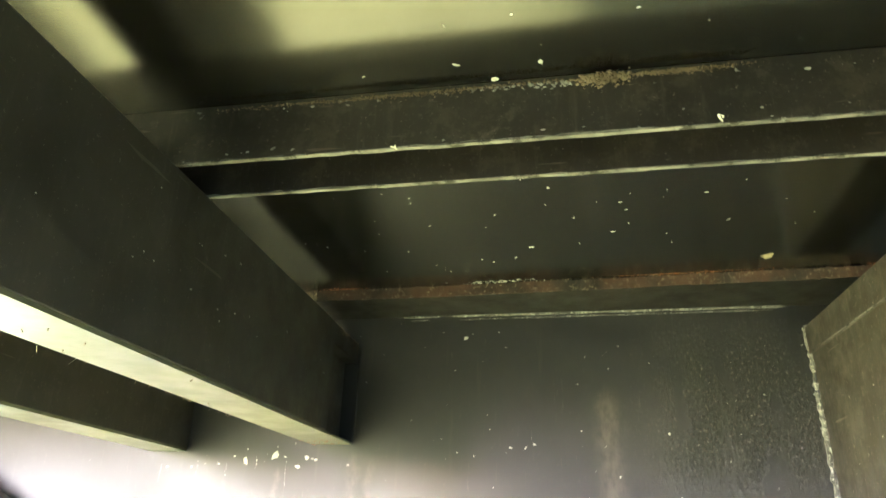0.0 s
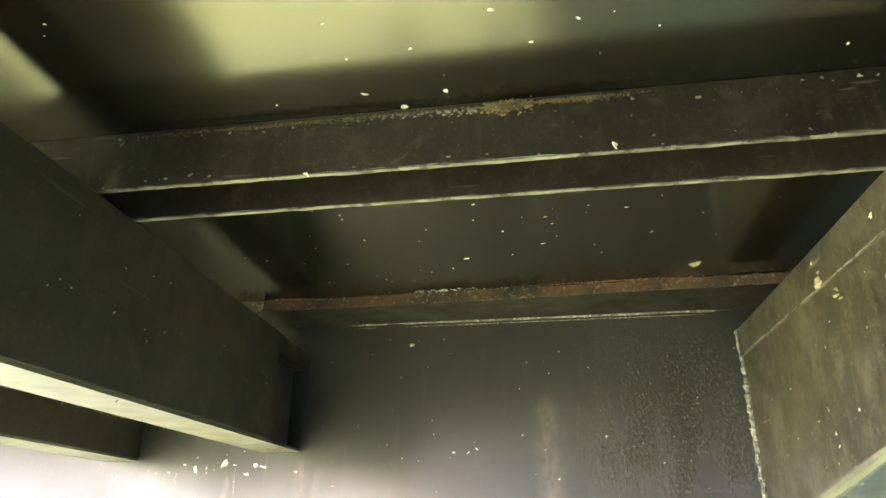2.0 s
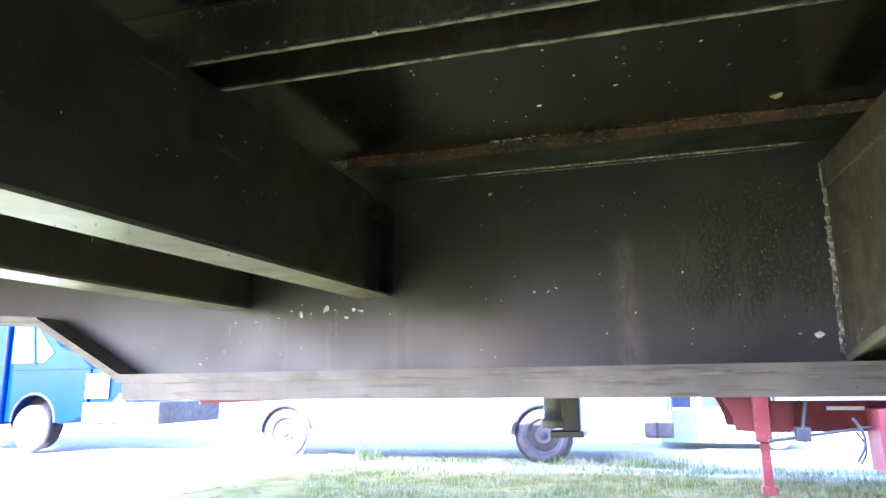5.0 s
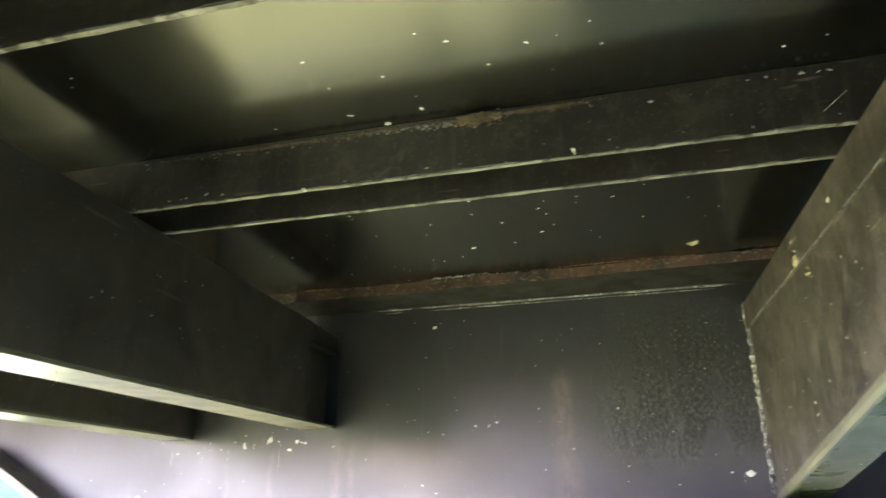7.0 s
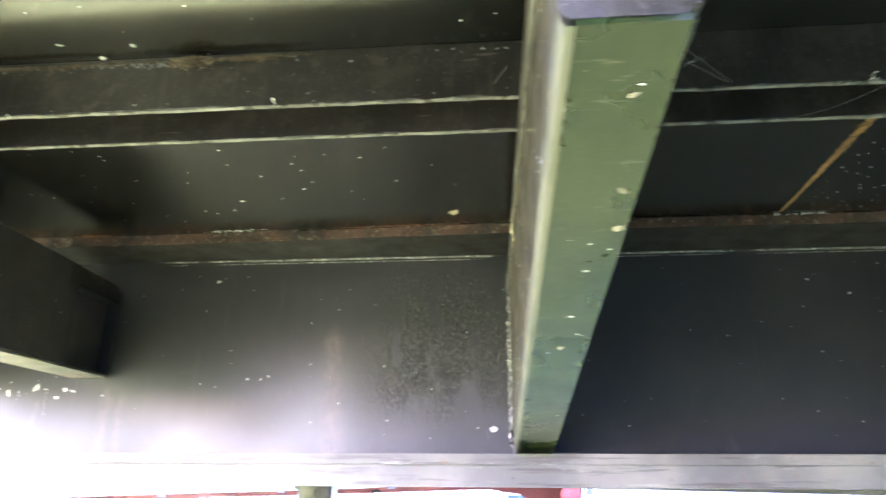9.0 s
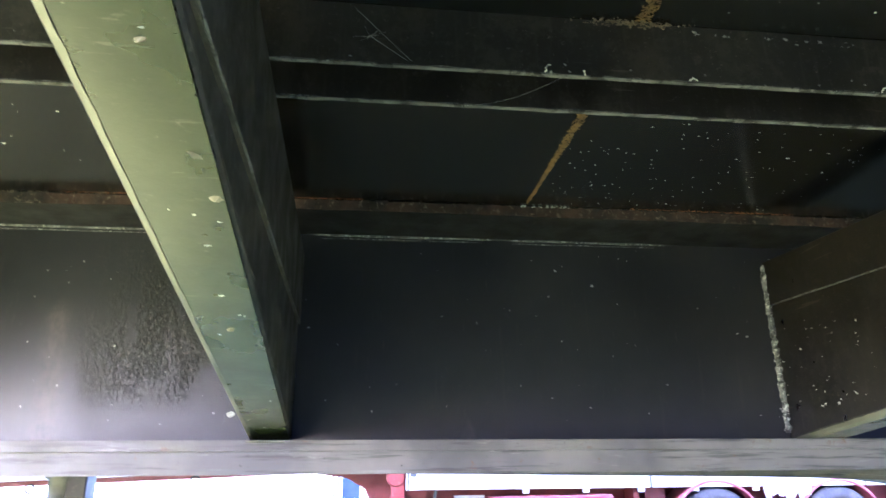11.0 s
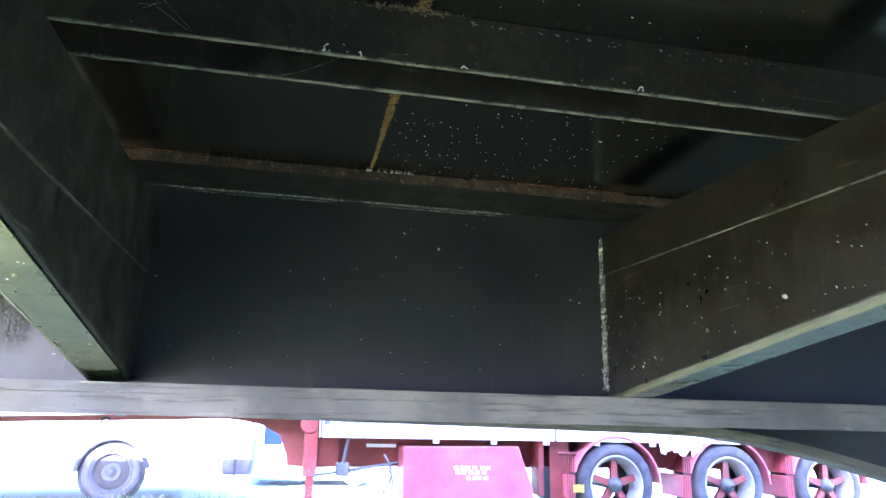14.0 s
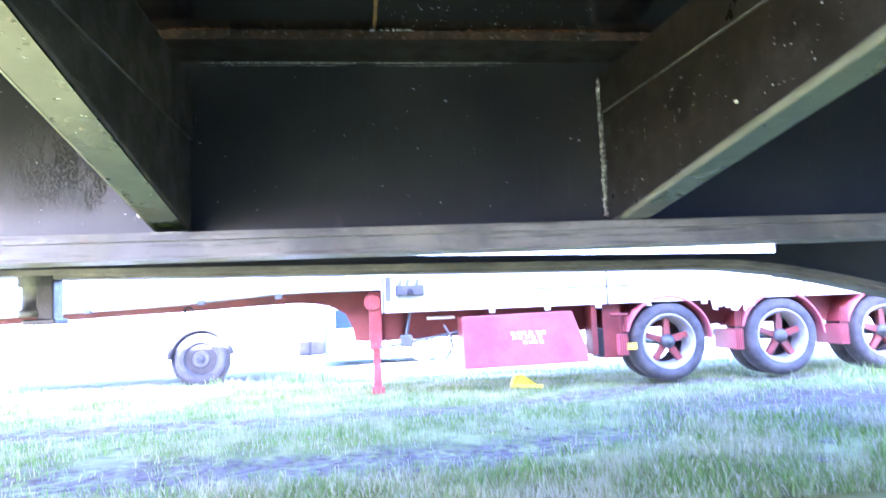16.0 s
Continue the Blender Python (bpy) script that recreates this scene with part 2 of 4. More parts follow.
# grey lifted to paint glare haze on the tyres; also the dull tank
DULL = two_tone("haze_lifted_grey", (0.075, 0.07, 0.078), (0.11, 0.105, 0.11), (0.17, 0.16, 0.15), 0.8, 4.0, 40, bump=0.2)
YELLOW = two_tone("yellow_chock", (0.7, 0.55, 0.03), (0.78, 0.62, 0.05), (0.4, 0.3, 0.1), 0.6, 6.0, 60)
DARK = two_tone("dark_wheel_paint", (0.02, 0.019, 0.02), (0.035, 0.033, 0.034), (0.07, 0.06, 0.055), 0.6, 5.0, 60)
GALV = two_tone("greasy_galvanised_steel", (0.06, 0.06, 0.065), (0.12, 0.12, 0.12), (0.05, 0.045, 0.04), 0.45, 8.0, 60, metal=0.3)


def glass_paint():
    m = Mat("sky_tinted_cab_glass", 0.05, 0.0, 0.25)
    # bluish base colour paints the sky's reflection into the glass
    m.colour(m.mix(m.noise(3), (0.03, 0.045, 0.075), (0.06, 0.08, 0.12)))
    return m.m


GLASS = glass_paint()


def ground_mat():
    m = Mat("worn_grass_ground", 0.95, 0.0, 0.1)
    y = m.axis(1)
    grass = m.mix(m.ramp(m.noise(2.5, 6), 0.35, 0.65), (0.17, 0.18, 0.05), (0.29, 0.29, 0.10))
    soil = m.mix(m.ramp(m.noise(12, 6), 0.35, 0.65), (0.085, 0.064, 0.052), (0.18, 0.14, 0.11))
    wob = m.math("ADD", y, m.math("MULTIPLY", m.math("SUBTRACT", m.noise(0.8, 3), 0.5), 0.9))
    f = m.ramp(m.noise(4, 6, 0.7), 0.54, 0.66)
    slant = m.math("MULTIPLY", m.math("MINIMUM", m.math("MAXIMUM", m.math("SUBTRACT", m.axis(0), 2.6), 0.0), 3.0), 0.5)
    for y0, w in ((4.85, 0.8), (7.25, 0.65)):
        d = m.math("ABSOLUTE", m.math("SUBTRACT", m.math("SUBTRACT", wob, slant), y0), 0.0)
        f = m.math("MAXIMUM", f, m.math("MULTIPLY", m.ramp(d, w, w * 0.3), m.ramp(m.noise(7, 6, 0.7), 0.36, 0.56)))
    dx = m.math("MULTIPLY", m.math("SUBTRACT", m.axis(0), 6.0), 0.45)
    dy = m.math("MULTIPLY", m.math("SUBTRACT", wob, 6.1), 0.6)
    bare = m.math("ADD", m.math("MULTIPLY", dx, dx), m.math("MULTIPLY", dy, dy))
    f = m.math("MAXIMUM", f, m.math("MULTIPLY", m.ramp(bare, 1.3, 0.4), m.ramp(m.noise(7, 6, 0.7), 0.3, 0.5)))
    dry = m.mix(m.ramp(m.noise(4, 6), 0.35, 0.65), (0.26, 0.25, 0.055), (0.37, 0.34, 0.10))
    c = m.mix(m.ramp(wob, 3.4, 2.6), m.mix(f, grass, soil), dry)
    gravel = m.mix(m.ramp(m.noise(9, 6), 0.3, 0.7), (0.42, 0.4, 0.33), (0.55, 0.52, 0.44))
    m.colour(m.mix(m.ramp(wob, 10.6, 11.4), c, gravel))
    m.bump(m.noise(30, 6, 0.7), 0.8, 0.03)
    return m.m


GROUND = ground_mat()


def blade_mat():
    m = Mat("grass_blades", 0.6, 0.0, 0.3)
    r = m.geo.outputs["Random Per Island"]
    a = m.mix(r, (0.12, 0.20, 0.035), (0.27, 0.36, 0.08))
    a = m.mix(m.ramp(m.noise(1.3, 4, 0.6), 0.48, 0.64, 0.0, 0.8), a, (0.50, 0.46, 0.30))
    m.colour(m.mix(m.ramp(r, 0.7, 0.76), a, (0.46, 0.41, 0.3)))
    m.b.inputs["Subsurface Weight"].default_value = 0.0
    return m.m


BLADES = blade_mat()


# ---- mesh helpers ----
ORIGIN = {}


def thing(name, at, label, category, kind="", group=""):
    ob = new(name)
    ob.empty_display_size = 0.1
    ob.location = at
    ORIGIN[ob.name] = Vector(at)
    return tagged(ob, label, category, group, kind)


def part(name, bm, material, parent=None, label="", kind="", category="", at=(0, 0, 0)):
    """One mesh object from a bmesh in world places, under its parent."""
    off = ORIGIN[parent.name] if parent else Vector(at)
    bmesh.ops.translate(bm, verts=bm.verts, vec=-off)
    me = bpy.data.meshes.new(name)
    bm.to_mesh(me)
    bm.free()
    me.materials.append(material)
    ob = new(name, me)
    if parent:
        ob.parent = parent
    else:
        ob.location = off
    ORIGIN[ob.name] = off
    return tagged(ob, label, category, "", kind)


def smooth(ob):
    ob.data.polygons.foreach_set("use_smooth", [True] * len(ob.data.polygons))
    return ob


def prism(bm, section, start, end, place):
    """A section (list of pairs) run from start to end; place(u, v, s) gives the corner."""
    a = [bm.verts.new(place(u, v, start)) for u, v in section]
    b = [bm.verts.new(place(u, v, end)) for u, v in section]
    n = len(section)
    for i in range(n):
        bm.faces.new((a[i], a[(i + 1) % n], b[(i + 1) % n], b[i]))
    bm.faces.new(list(reversed(a)))
    bm.faces.new(b)


def box(bm, x0, x1, y0, y1, z0, z1, bevel=0.0):
    n0 = len(bm.verts)
    v = [bm.verts.new((x, y, z)) for x in (x0, x1) for y in (y0, y1) for z in (z0, z1)]
    fs = [bm.faces.new([v[i] for i in f]) for f in ((0, 1, 3, 2), (4, 6, 7, 5), (0, 4, 5, 1), (2, 3, 7, 6), (0, 2, 6, 4), (1, 5, 7, 3))]
    if bevel:
        es = list({e for f in fs for e in f.edges})
        bmesh.ops.bevel(bm, geom=es, offset=bevel, segments=2, affect="EDGES", profile=0.5)
    return bm


def boxed(*a, **k):
    return box(bmesh.new(), *a, **k)


def along_x(u, v, s):
    return (s, u, v)


def along_y(u, v, s):
    return (u, s, v)


def lathe(bm, profile, centre, axis="y", n=36, a0=0.0, a1=360.0):
    """A profile of (radius, offset along the axis), turned round."""
    full = abs(a1 - a0) >= 359.9
    rings = []
    for i in range(n if full else n + 1):
        a = radians(a0 + (a1 - a0) * i / n)
        c, s = math.cos(a), math.sin(a)
        if axis == "y":
            rings.append([bm.verts.new((centre[0] + r * c, centre[1] + o, centre[2] + r * s)) for r, o in profile])
        elif axis == "z":
            rings.append([bm.verts.new((centre[0] + r * c, centre[1] + r * s, centre[2] + o)) for r, o in profile])
        else:
            rings.append([bm.verts.new((centre[0] + o, centre[1] + r * c, centre[2] + r * s)) for r, o in profile])
    k = len(profile)
    m = len(rings)
    for i in range(m if full else m - 1):
        p, q = rings[i], rings[(i + 1) % m]
        for j in range(k - 1):
            bm.faces.new((p[j], p[j + 1], q[j + 1], q[j]))
    return bm


def rod(bm, a, b, r, n=10):
    a, b = Vector(a), Vector(b)
    d = (b - a).normalized()
    u = d.orthogonal().normalized()
    w = d.cross(u)
    p = [bm.verts.new(a + r * (math.cos(t) * u + math.sin(t) * w)) for t in [2 * math.pi * i / n for i in range(n)]]
    q = [bm.verts.new(b + r * (math.cos(t) * u + math.sin(t) * w)) for t in [2 * math.pi * i / n for i in range(n)]]
    for i in range(n):
        bm.faces.new((p[i], p[(i + 1) % n], q[(i + 1) % n], q[i]))
    bm.faces.new(list(reversed(p)))
    bm.faces.new(q)
    return bm


def bead(bm, a, b, r, rng, step=0.008):
    """A lumpy weld bead from a to b."""
    a, b = Vector(a), Vector(b)
    n = max(3, int((b - a).length / step))
    d = (b - a).normalized()
    u = d.orthogonal().normalized()
    w = d.cross(u)
    last = None
    for i in range(n + 1):
        k = r * rng.uniform(0.6, 1.25) * (0.5 if i in (0, n) else 1)
        c = a.lerp(b, i / n) + u * rng.uniform(-0.25, 0.25) * r + w * rng.uniform(-0.25, 0.25) * r
        ring = [bm.verts.new(c + k * (math.cos(t) * u + math.sin(t) * w)) for t in [math.tau * j / 7 for j in range(7)]]
        if last:
            for j in range(7):
                bm.faces.new((last[j], last[(j + 1) % 7], ring[(j + 1) % 7], ring[j]))
        last = ring


def fleck(bm, c, n, size, rng, thick=0.0006):
    """A ragged pale fleck stuck to a face with the normal n, longer than it is wide."""
    n = Vector(n).normalized()
    u = Vector((1, 0, 0)) if abs(n.x) < 0.6 else Vector((0, 1, 0))
    w = n.cross(u).normalized()
    u = w.cross(n)
    c = Vector(c)
    k = rng.randint(6, 10)
    a0, e = rng.gauss(0, 0.5), rng.uniform(0.35, 0.8)
    ring = []
    for j in range(k):
        t = math.tau * (j + rng.uniform(-0.3, 0.3)) / k
        r = size * rng.uniform(0.45, 1.25)
        p, q = math.cos(t) * r, math.sin(t) * r * e
        ring.append(bm.verts.new(c + u * (p * math.cos(a0) - q * math.sin(a0)) + w * (p * math.sin(a0) + q * math.cos(a0)) - n * 0.0005))
    top = bm.verts.new(c + n * (thick + size * 0.07) + u * rng.uniform(-0.4, 0.4) * size)
    for j in range(k):
        bm.faces.new((ring[j], ring[(j + 1) % k], top))


# ---- ground ----
def rut(x, y0):
    """Where a wheel rut runs: it bends away across the yard."""
    return y0 + 0.5 * min(3.0, max(0.0, x - 2.6)) + 0.08 * math.sin(x * 0.6)


def fall(y):
    """The yard falls gently away beyond the trailer."""
    return -0.06 * min(1.0, max(0.0, (y - 3.0) / 5.0)) - 0.10 * min(1.0, max(0.0, (y - 9.5) / 3.0))


bm = bmesh.new()
xs = [-900, -300, -120, -60, -36] + [-24 + 0.5 * i for i in range(97)] + [36, 60, 120, 300, 900]
ys = [-900, -300, -90, -30, -12] + [-6 + 0.5 * i for i in range(65)] + [34, 50, 90, 300, 900]
grid = []
for x in xs:
    row = []
    for y in ys:
        h = 0.0
        if -24 <= x <= 24 and -6 <= y <= 26:
            h = 0.05 * (noise.noise(Vector((x * 0.35, y * 0.5, 0))) - 0.1)
            for y0, w in ((4.85, 0.4), (7.25, 0.3)):
                h -= 0.05 * math.exp(-((y - rut(x, y0)) / w) ** 2)
        row.append(bm.verts.new((x, y, h + fall(y))))
    grid.append(row)
for i in range(len(xs) - 1):
    for j in range(len(ys) - 1):
        bm.faces.new((grid[i][j], grid[i + 1][j], grid[i + 1][j + 1], grid[i][j + 1]))
ground = smooth(part("ground", bm, GROUND, None, "rough worn grass yard with bare wheel tracks", "structure", "ground"))

# an unseen wall added behind the camera, to shade the ground on the right
part("shade_wall", boxed(-0.8, 16.0, -3.4, -3.1, -0.1, 3.7), WALL, None, "plain dark blue-grey wall, unseen, added for shade", "structure", "wall")

# ---- the black trailer overhead ----
rng = random.Random(4)
trailer = thing("flatbed_trailer", (1.0, 2.4, 0), "black painted steel flatbed trailer, seen from underneath", "trailer")
WEB, DECK_Z, STR_Z = 1.893, 1.812, 1.717
X0, X1 = -6.0, 8.0


def neck(x, drop=0.0):
    """The height of the web's foot along the trailer: it steps up towards the neck."""
    if x > -1.0:
        return 1.262
    if x > -1.33:
        return 1.262 + (-1.0 - x) / 0.33 * 0.178
    return 1.44 + min(0.05, (-1.33 - x) * 0.07)


def far_foot(x):
    """The far beam's foot sinks slowly, then curves down towards the axles."""
    if x < 3.0:
        return 1.252 - 0.0175 * max(0.0, x - 0.2)
    return 1.203 - 0.36 * (1 - math.cos(min(1.0, (x - 3.0) / 2.25) * math.pi)) / 2


def lip(x):
    """Where the near edge of the top flange runs: it narrows towards the neck."""
    return 1.742 - 0.037 * min(1.0, max(0.0, x / 1.2))


def main_beam(y0, far):
    s = 1 if not far else -1
    if far:
        foot = [(X0, 1.765), (-1.75, 1.765)] + [(x, far_foot(x)) for x in (-1.04, 0.2, 0.93, 1.8, 2.4)] + [(3.0 + 0.25 * i, far_foot(3.0 + 0.25 * i)) for i in range(0, 13)] + [(X1, 0.843)]
    else:
        foot = [(x, neck(x)) for x in (X0, -2.05, -1.33, -1.0)] + [(X1, 1.262)]
    b = bmesh.new()
    if far:
        # a long slot lightens the web: end pieces, the strip over it and the strip under it
        sa, sb = 0.93, 3.5
        webs = [[p for p in foot if p[0] <= sa] + [(sa, 1.79), (X0, 1.79)],
                [p for p in foot if p[0] >= sb] + [(X1, 1.79), (sb, 1.79)],
                [(sa, 1.35), (sb, 1.35), (sb, 1.79), (sa, 1.79)],
                [p for p in foot if sa <= p[0] <= sb] + [(sb, 1.226), (2.72, 1.243), (1.65, 1.268), (1.06, 1.284), (sa, 1.35)]]
    else:
        webs = [foot + [(X1, 1.79), (X0, 1.79)]]
    for w in webs:
        prism(b, w, y0, y0 + s * 0.012, along_y)
    bmesh.ops.recalc_face_normals(b, faces=b.faces)
    beam = part("main_beam", b, PAINT, trailer, "deep black painted steel web")
    b = bmesh.new()
    if far:
        box(b, X0, X1, y0 - 0.188, y0 + 0.207, 1.786, 1.808, 0.002)
    else:
        prism(b, [(x, lip(x)) for x in (X0, 0.0, 1.2, X1)] + [(X1, y0 + 0.207), (X0, y0 + 0.207)], 1.786, 1.808, lambda u, v, q: (u, v, q))
        bmesh.ops.recalc_face_normals(b, faces=b.faces)
    part("top_flange", b, STEEL, beam)
    b = bmesh.new()
    f2 = [(x, z - 0.0005) for x, z in foot]
    prism(b, f2 + [(x, z - 0.024) for x, z in reversed(f2)], y0 - 0.09, y0 + 0.10, along_y)
    bmesh.ops.recalc_face_normals(b, faces=b.faces)
    part("bottom_flange", b, FLANGE, beam, "dusty grey flange with scuffed paint")
    b = bmesh.new()
    f3 = [(x, z - 0.0245) for x, z in foot if x > -1.01]
    prism(b, f3 + [(x, z - (0.018 if far else 0.05)) for x, z in reversed(f3)], y0 - 0.075, y0 + 0.085, along_y)
    bmesh.ops.recalc_face_normals(b, faces=b.faces)
    part("cover_plate", b, FLANGE, beam)
    return beam


beam = main_beam(WEB, False)
far_beam = main_beam(2.95, True)
# rust along the near edge of the top flange, welds along web and joints
b = bmesh.new()
x = -1.2
while x < 2.9:
    w = rng.uniform(0.004, 0.02)
    t = rng.uniform(0.0005, 0.0035)
    box(b, x, x + w, lip(x) - t, lip(x) + 0.0005, 1.7855 - rng.uniform(0, 0.002), 1.8118 - (rng.uniform(0, 0.003) if x > 0.35 else 0))
    x += w
part("rust_scale", b, RUST, beam, "flaking brown rust", "stuff")
b = bmesh.new()
for i in range(240):
    x = rng.choice((rng.uniform(-0.3, 0.9), rng.gauss(0.5, 0.12), rng.uniform(1.0, 2.25)))
    fleck(b, (x, lip(x) - 0.0015 - abs(rng.gauss(0, 0.004)), 1.8118), (0, -0.2, -1), rng.uniform(0.0006, 0.002), rng, 0.001)
part("rust_crumb", b, TAN, beam, "crumbs of scale on the flange", "stuff")
b = bmesh.new()
for i in range(950):
    x = rng.choice((rng.uniform(1.8, 2.25), rng.uniform(1.85, 2.25), rng.uniform(0.98, 1.15), rng.gauss(0.6, 0.08), rng.gauss(-0.2, 0.03)))
    fleck(b, (x, lip(x) - 0.002 - abs(rng.gauss(0, 0.005)), 1.8118), (0, -0.2, -1), rng.uniform(0.0006, 0.0024), rng, 0.001)
part("rust_crumb", b, ORANGE, beam, "bright orange rust crumbs", "stuff")
b = bmesh.new()
for i in range(90):
    x = rng.gauss(0.19, 0.045)
    fleck(b, (x, lip(x) - 0.004 - rng.uniform(0, 0.014), 1.8118), (0, 0, -1), rng.uniform(0.001, 0.005), rng, 0.001)
part("flaked_paint", b, FLAKE, beam, "patch of flaked grey paint", "stuff")
b = bmesh.new()
for xa, xb in ((-0.08, 0.02), (0.05, 0.86), (1.02, 1.5), (1.53, 1.98)):
    bead(b, (xa, WEB - 0.002, 1.786), (xb, WEB - 0.002, 1.786), 0.0038, rng, 0.02)
    bead(b, (xa + 0.02, WEB - 0.0005, 1.776), (xb - 0.03, WEB - 0.0005, 1.777), 0.0012, rng, 0.03)
part("weld_bead", b, BEAD, beam, "pale lumpy weld along the web's top")

# unseen block added on the deck to shade the yard and the red trailer
part("shade_block", boxed(X0, X1, 0.36, 4.52, 1.848, 4.1, 0.02), STEEL, trailer, "plain dark block on the deck, unseen, added for shade")
# deck panels, with a seam across
for i, (xa, xb) in enumerate(((X0, -3.35), (-3.345, -0.912), (-0.908, 1.541), (1.545, 3.968), (3.972, X1))):
    part("deck_panel", boxed(xa, xb, 0.30, 4.55, DECK_Z, 1.846), DECK, trailer, "glossy dark deck underside")
b = bmesh.new()
for i in range(1900):
    y = 1.09 + 0.6 * rng.random() ** 1.6 if rng.random() < 0.8 else 0.972 - abs(rng.gauss(0, 0.09))
    k = 0.004 + 0.015 * max(0, 1 - abs(y - 1.05) / 0.5) * rng.random()
    x = 1.543 + k * rng.uniform(-1, 1)
    fleck(b, (x, y, DECK_Z), (rng.uniform(-0.5, 0.5), rng.uniform(-0.5, 0.5), -1), rng.uniform(0.0012, 0.0042), rng, 0.002)
part("seam_crust", b, OCHRE, trailer, "ochre rust crust along the deck seam", "stuff")


def stringer(y0, y1, name="deck_stringer"):
    t = 0.008
    sec = [(y0, STR_Z), (y0 + t, STR_Z), (y0 + t, DECK_Z - 0.012), (y1 - t, DECK_Z - 0.012), (y1 - t, STR_Z), (y1, STR_Z), (y1, DECK_Z - 0.0004), (y0, DECK_Z - 0.0004)]
    b = bmesh.new()
    prism(b, sec, X0, X1, along_x)
    bmesh.ops.recalc_face_normals(b, faces=b.faces)
    ob = part(name, b, STRING, trailer, "black steel channel, open side down")
    for ya in (y0, y1 - t):
        b, last = bmesh.new(), None
        x = -2.0
        while x < 3.4:
            p, q = rng.uniform(0.0, 0.0022), rng.uniform(0.0, 0.0030)
            z = STR_Z - rng.uniform(0.0004, 0.0014)
            row = [b.verts.new(v) for v in ((x, ya - 0.0004, STR_Z + q), (x, ya + p * 0.4, z), (x, ya + t - p, z), (x, ya + t + 0.0004, STR_Z + p * 0.5))]
            if last:
                for j in range(3):
                    b.faces.new((last[j], row[j], row[j + 1], last[j + 1]))
            last = row
            x += rng.uniform(0.008, 0.03)
        part("worn_edge", b, EDGE, ob, "pale worn lower edge")
    return ob


stringer(0.977, 1.082)
stringer(0.465, 0.575)
stringer(2.75, 2.86)
stringer(3.75, 3.86)
# crumbs of moss and rust in the joint of channel and deck
b = bmesh.new()
for i in range(2000):
    x = rng.choice((rng.uniform(-0.15, 0.6), rng.gauss(0.14, 0.08), rng.gauss(0.405, 0.018), rng.gauss(0.50, 0.03)))
    big = 0.37 < x < 0.44
    s = rng.uniform(0.0006, 0.0021) * (1.7 if big else 1)
    fleck(b, (x, 0.9765 - abs(rng.gauss(0, 0.0045 if big else 0.0022)), DECK_Z - 0.008 - abs(rng.gauss(0, 0.007 if big else 0.003))), (rng.uniform(-0.6, 0.6), -1, -0.8), s, rng, 0.002)
for i in range(260):
    fleck(b, (rng.gauss(1.53, 0.035), 0.9765 - abs(rng.gauss(0, 0.003)), DECK_Z - abs(rng.gauss(0, 0.004))), (rng.uniform(-0.6, 0.6), -1, -0.8), rng.uniform(0.0008, 0.003), rng, 0.002)
part("joint_crust", b, TAN, trailer, "crumbs of moss and rust", "stuff")
b = bmesh.new()
for i in range(130):
    x = rng.choice((rng.gauss(0.30, 0.05), rng.gauss(0.34, 0.03), rng.uniform(-0.2, 1.0), rng.uniform(1.6, 2.2)))
    fleck(b, (x, 0.9768, DECK_Z - 0.009 - abs(rng.gauss(0, 0.006))), (0, -1, 0), rng.uniform(0.001, 0.0055), rng, 0.0008)
for i in range(46):
    fleck(b, (rng.uniform(-0.3, 2.3), 0.9768, STR_Z + abs(rng.gauss(0, 0.012))), (0, -1, 0), rng.uniform(0.0012, 0.005), rng, 0.0006)
part("flaked_paint", b, FLAKE, trailer, "flaked grey paint on the channel", "stuff")


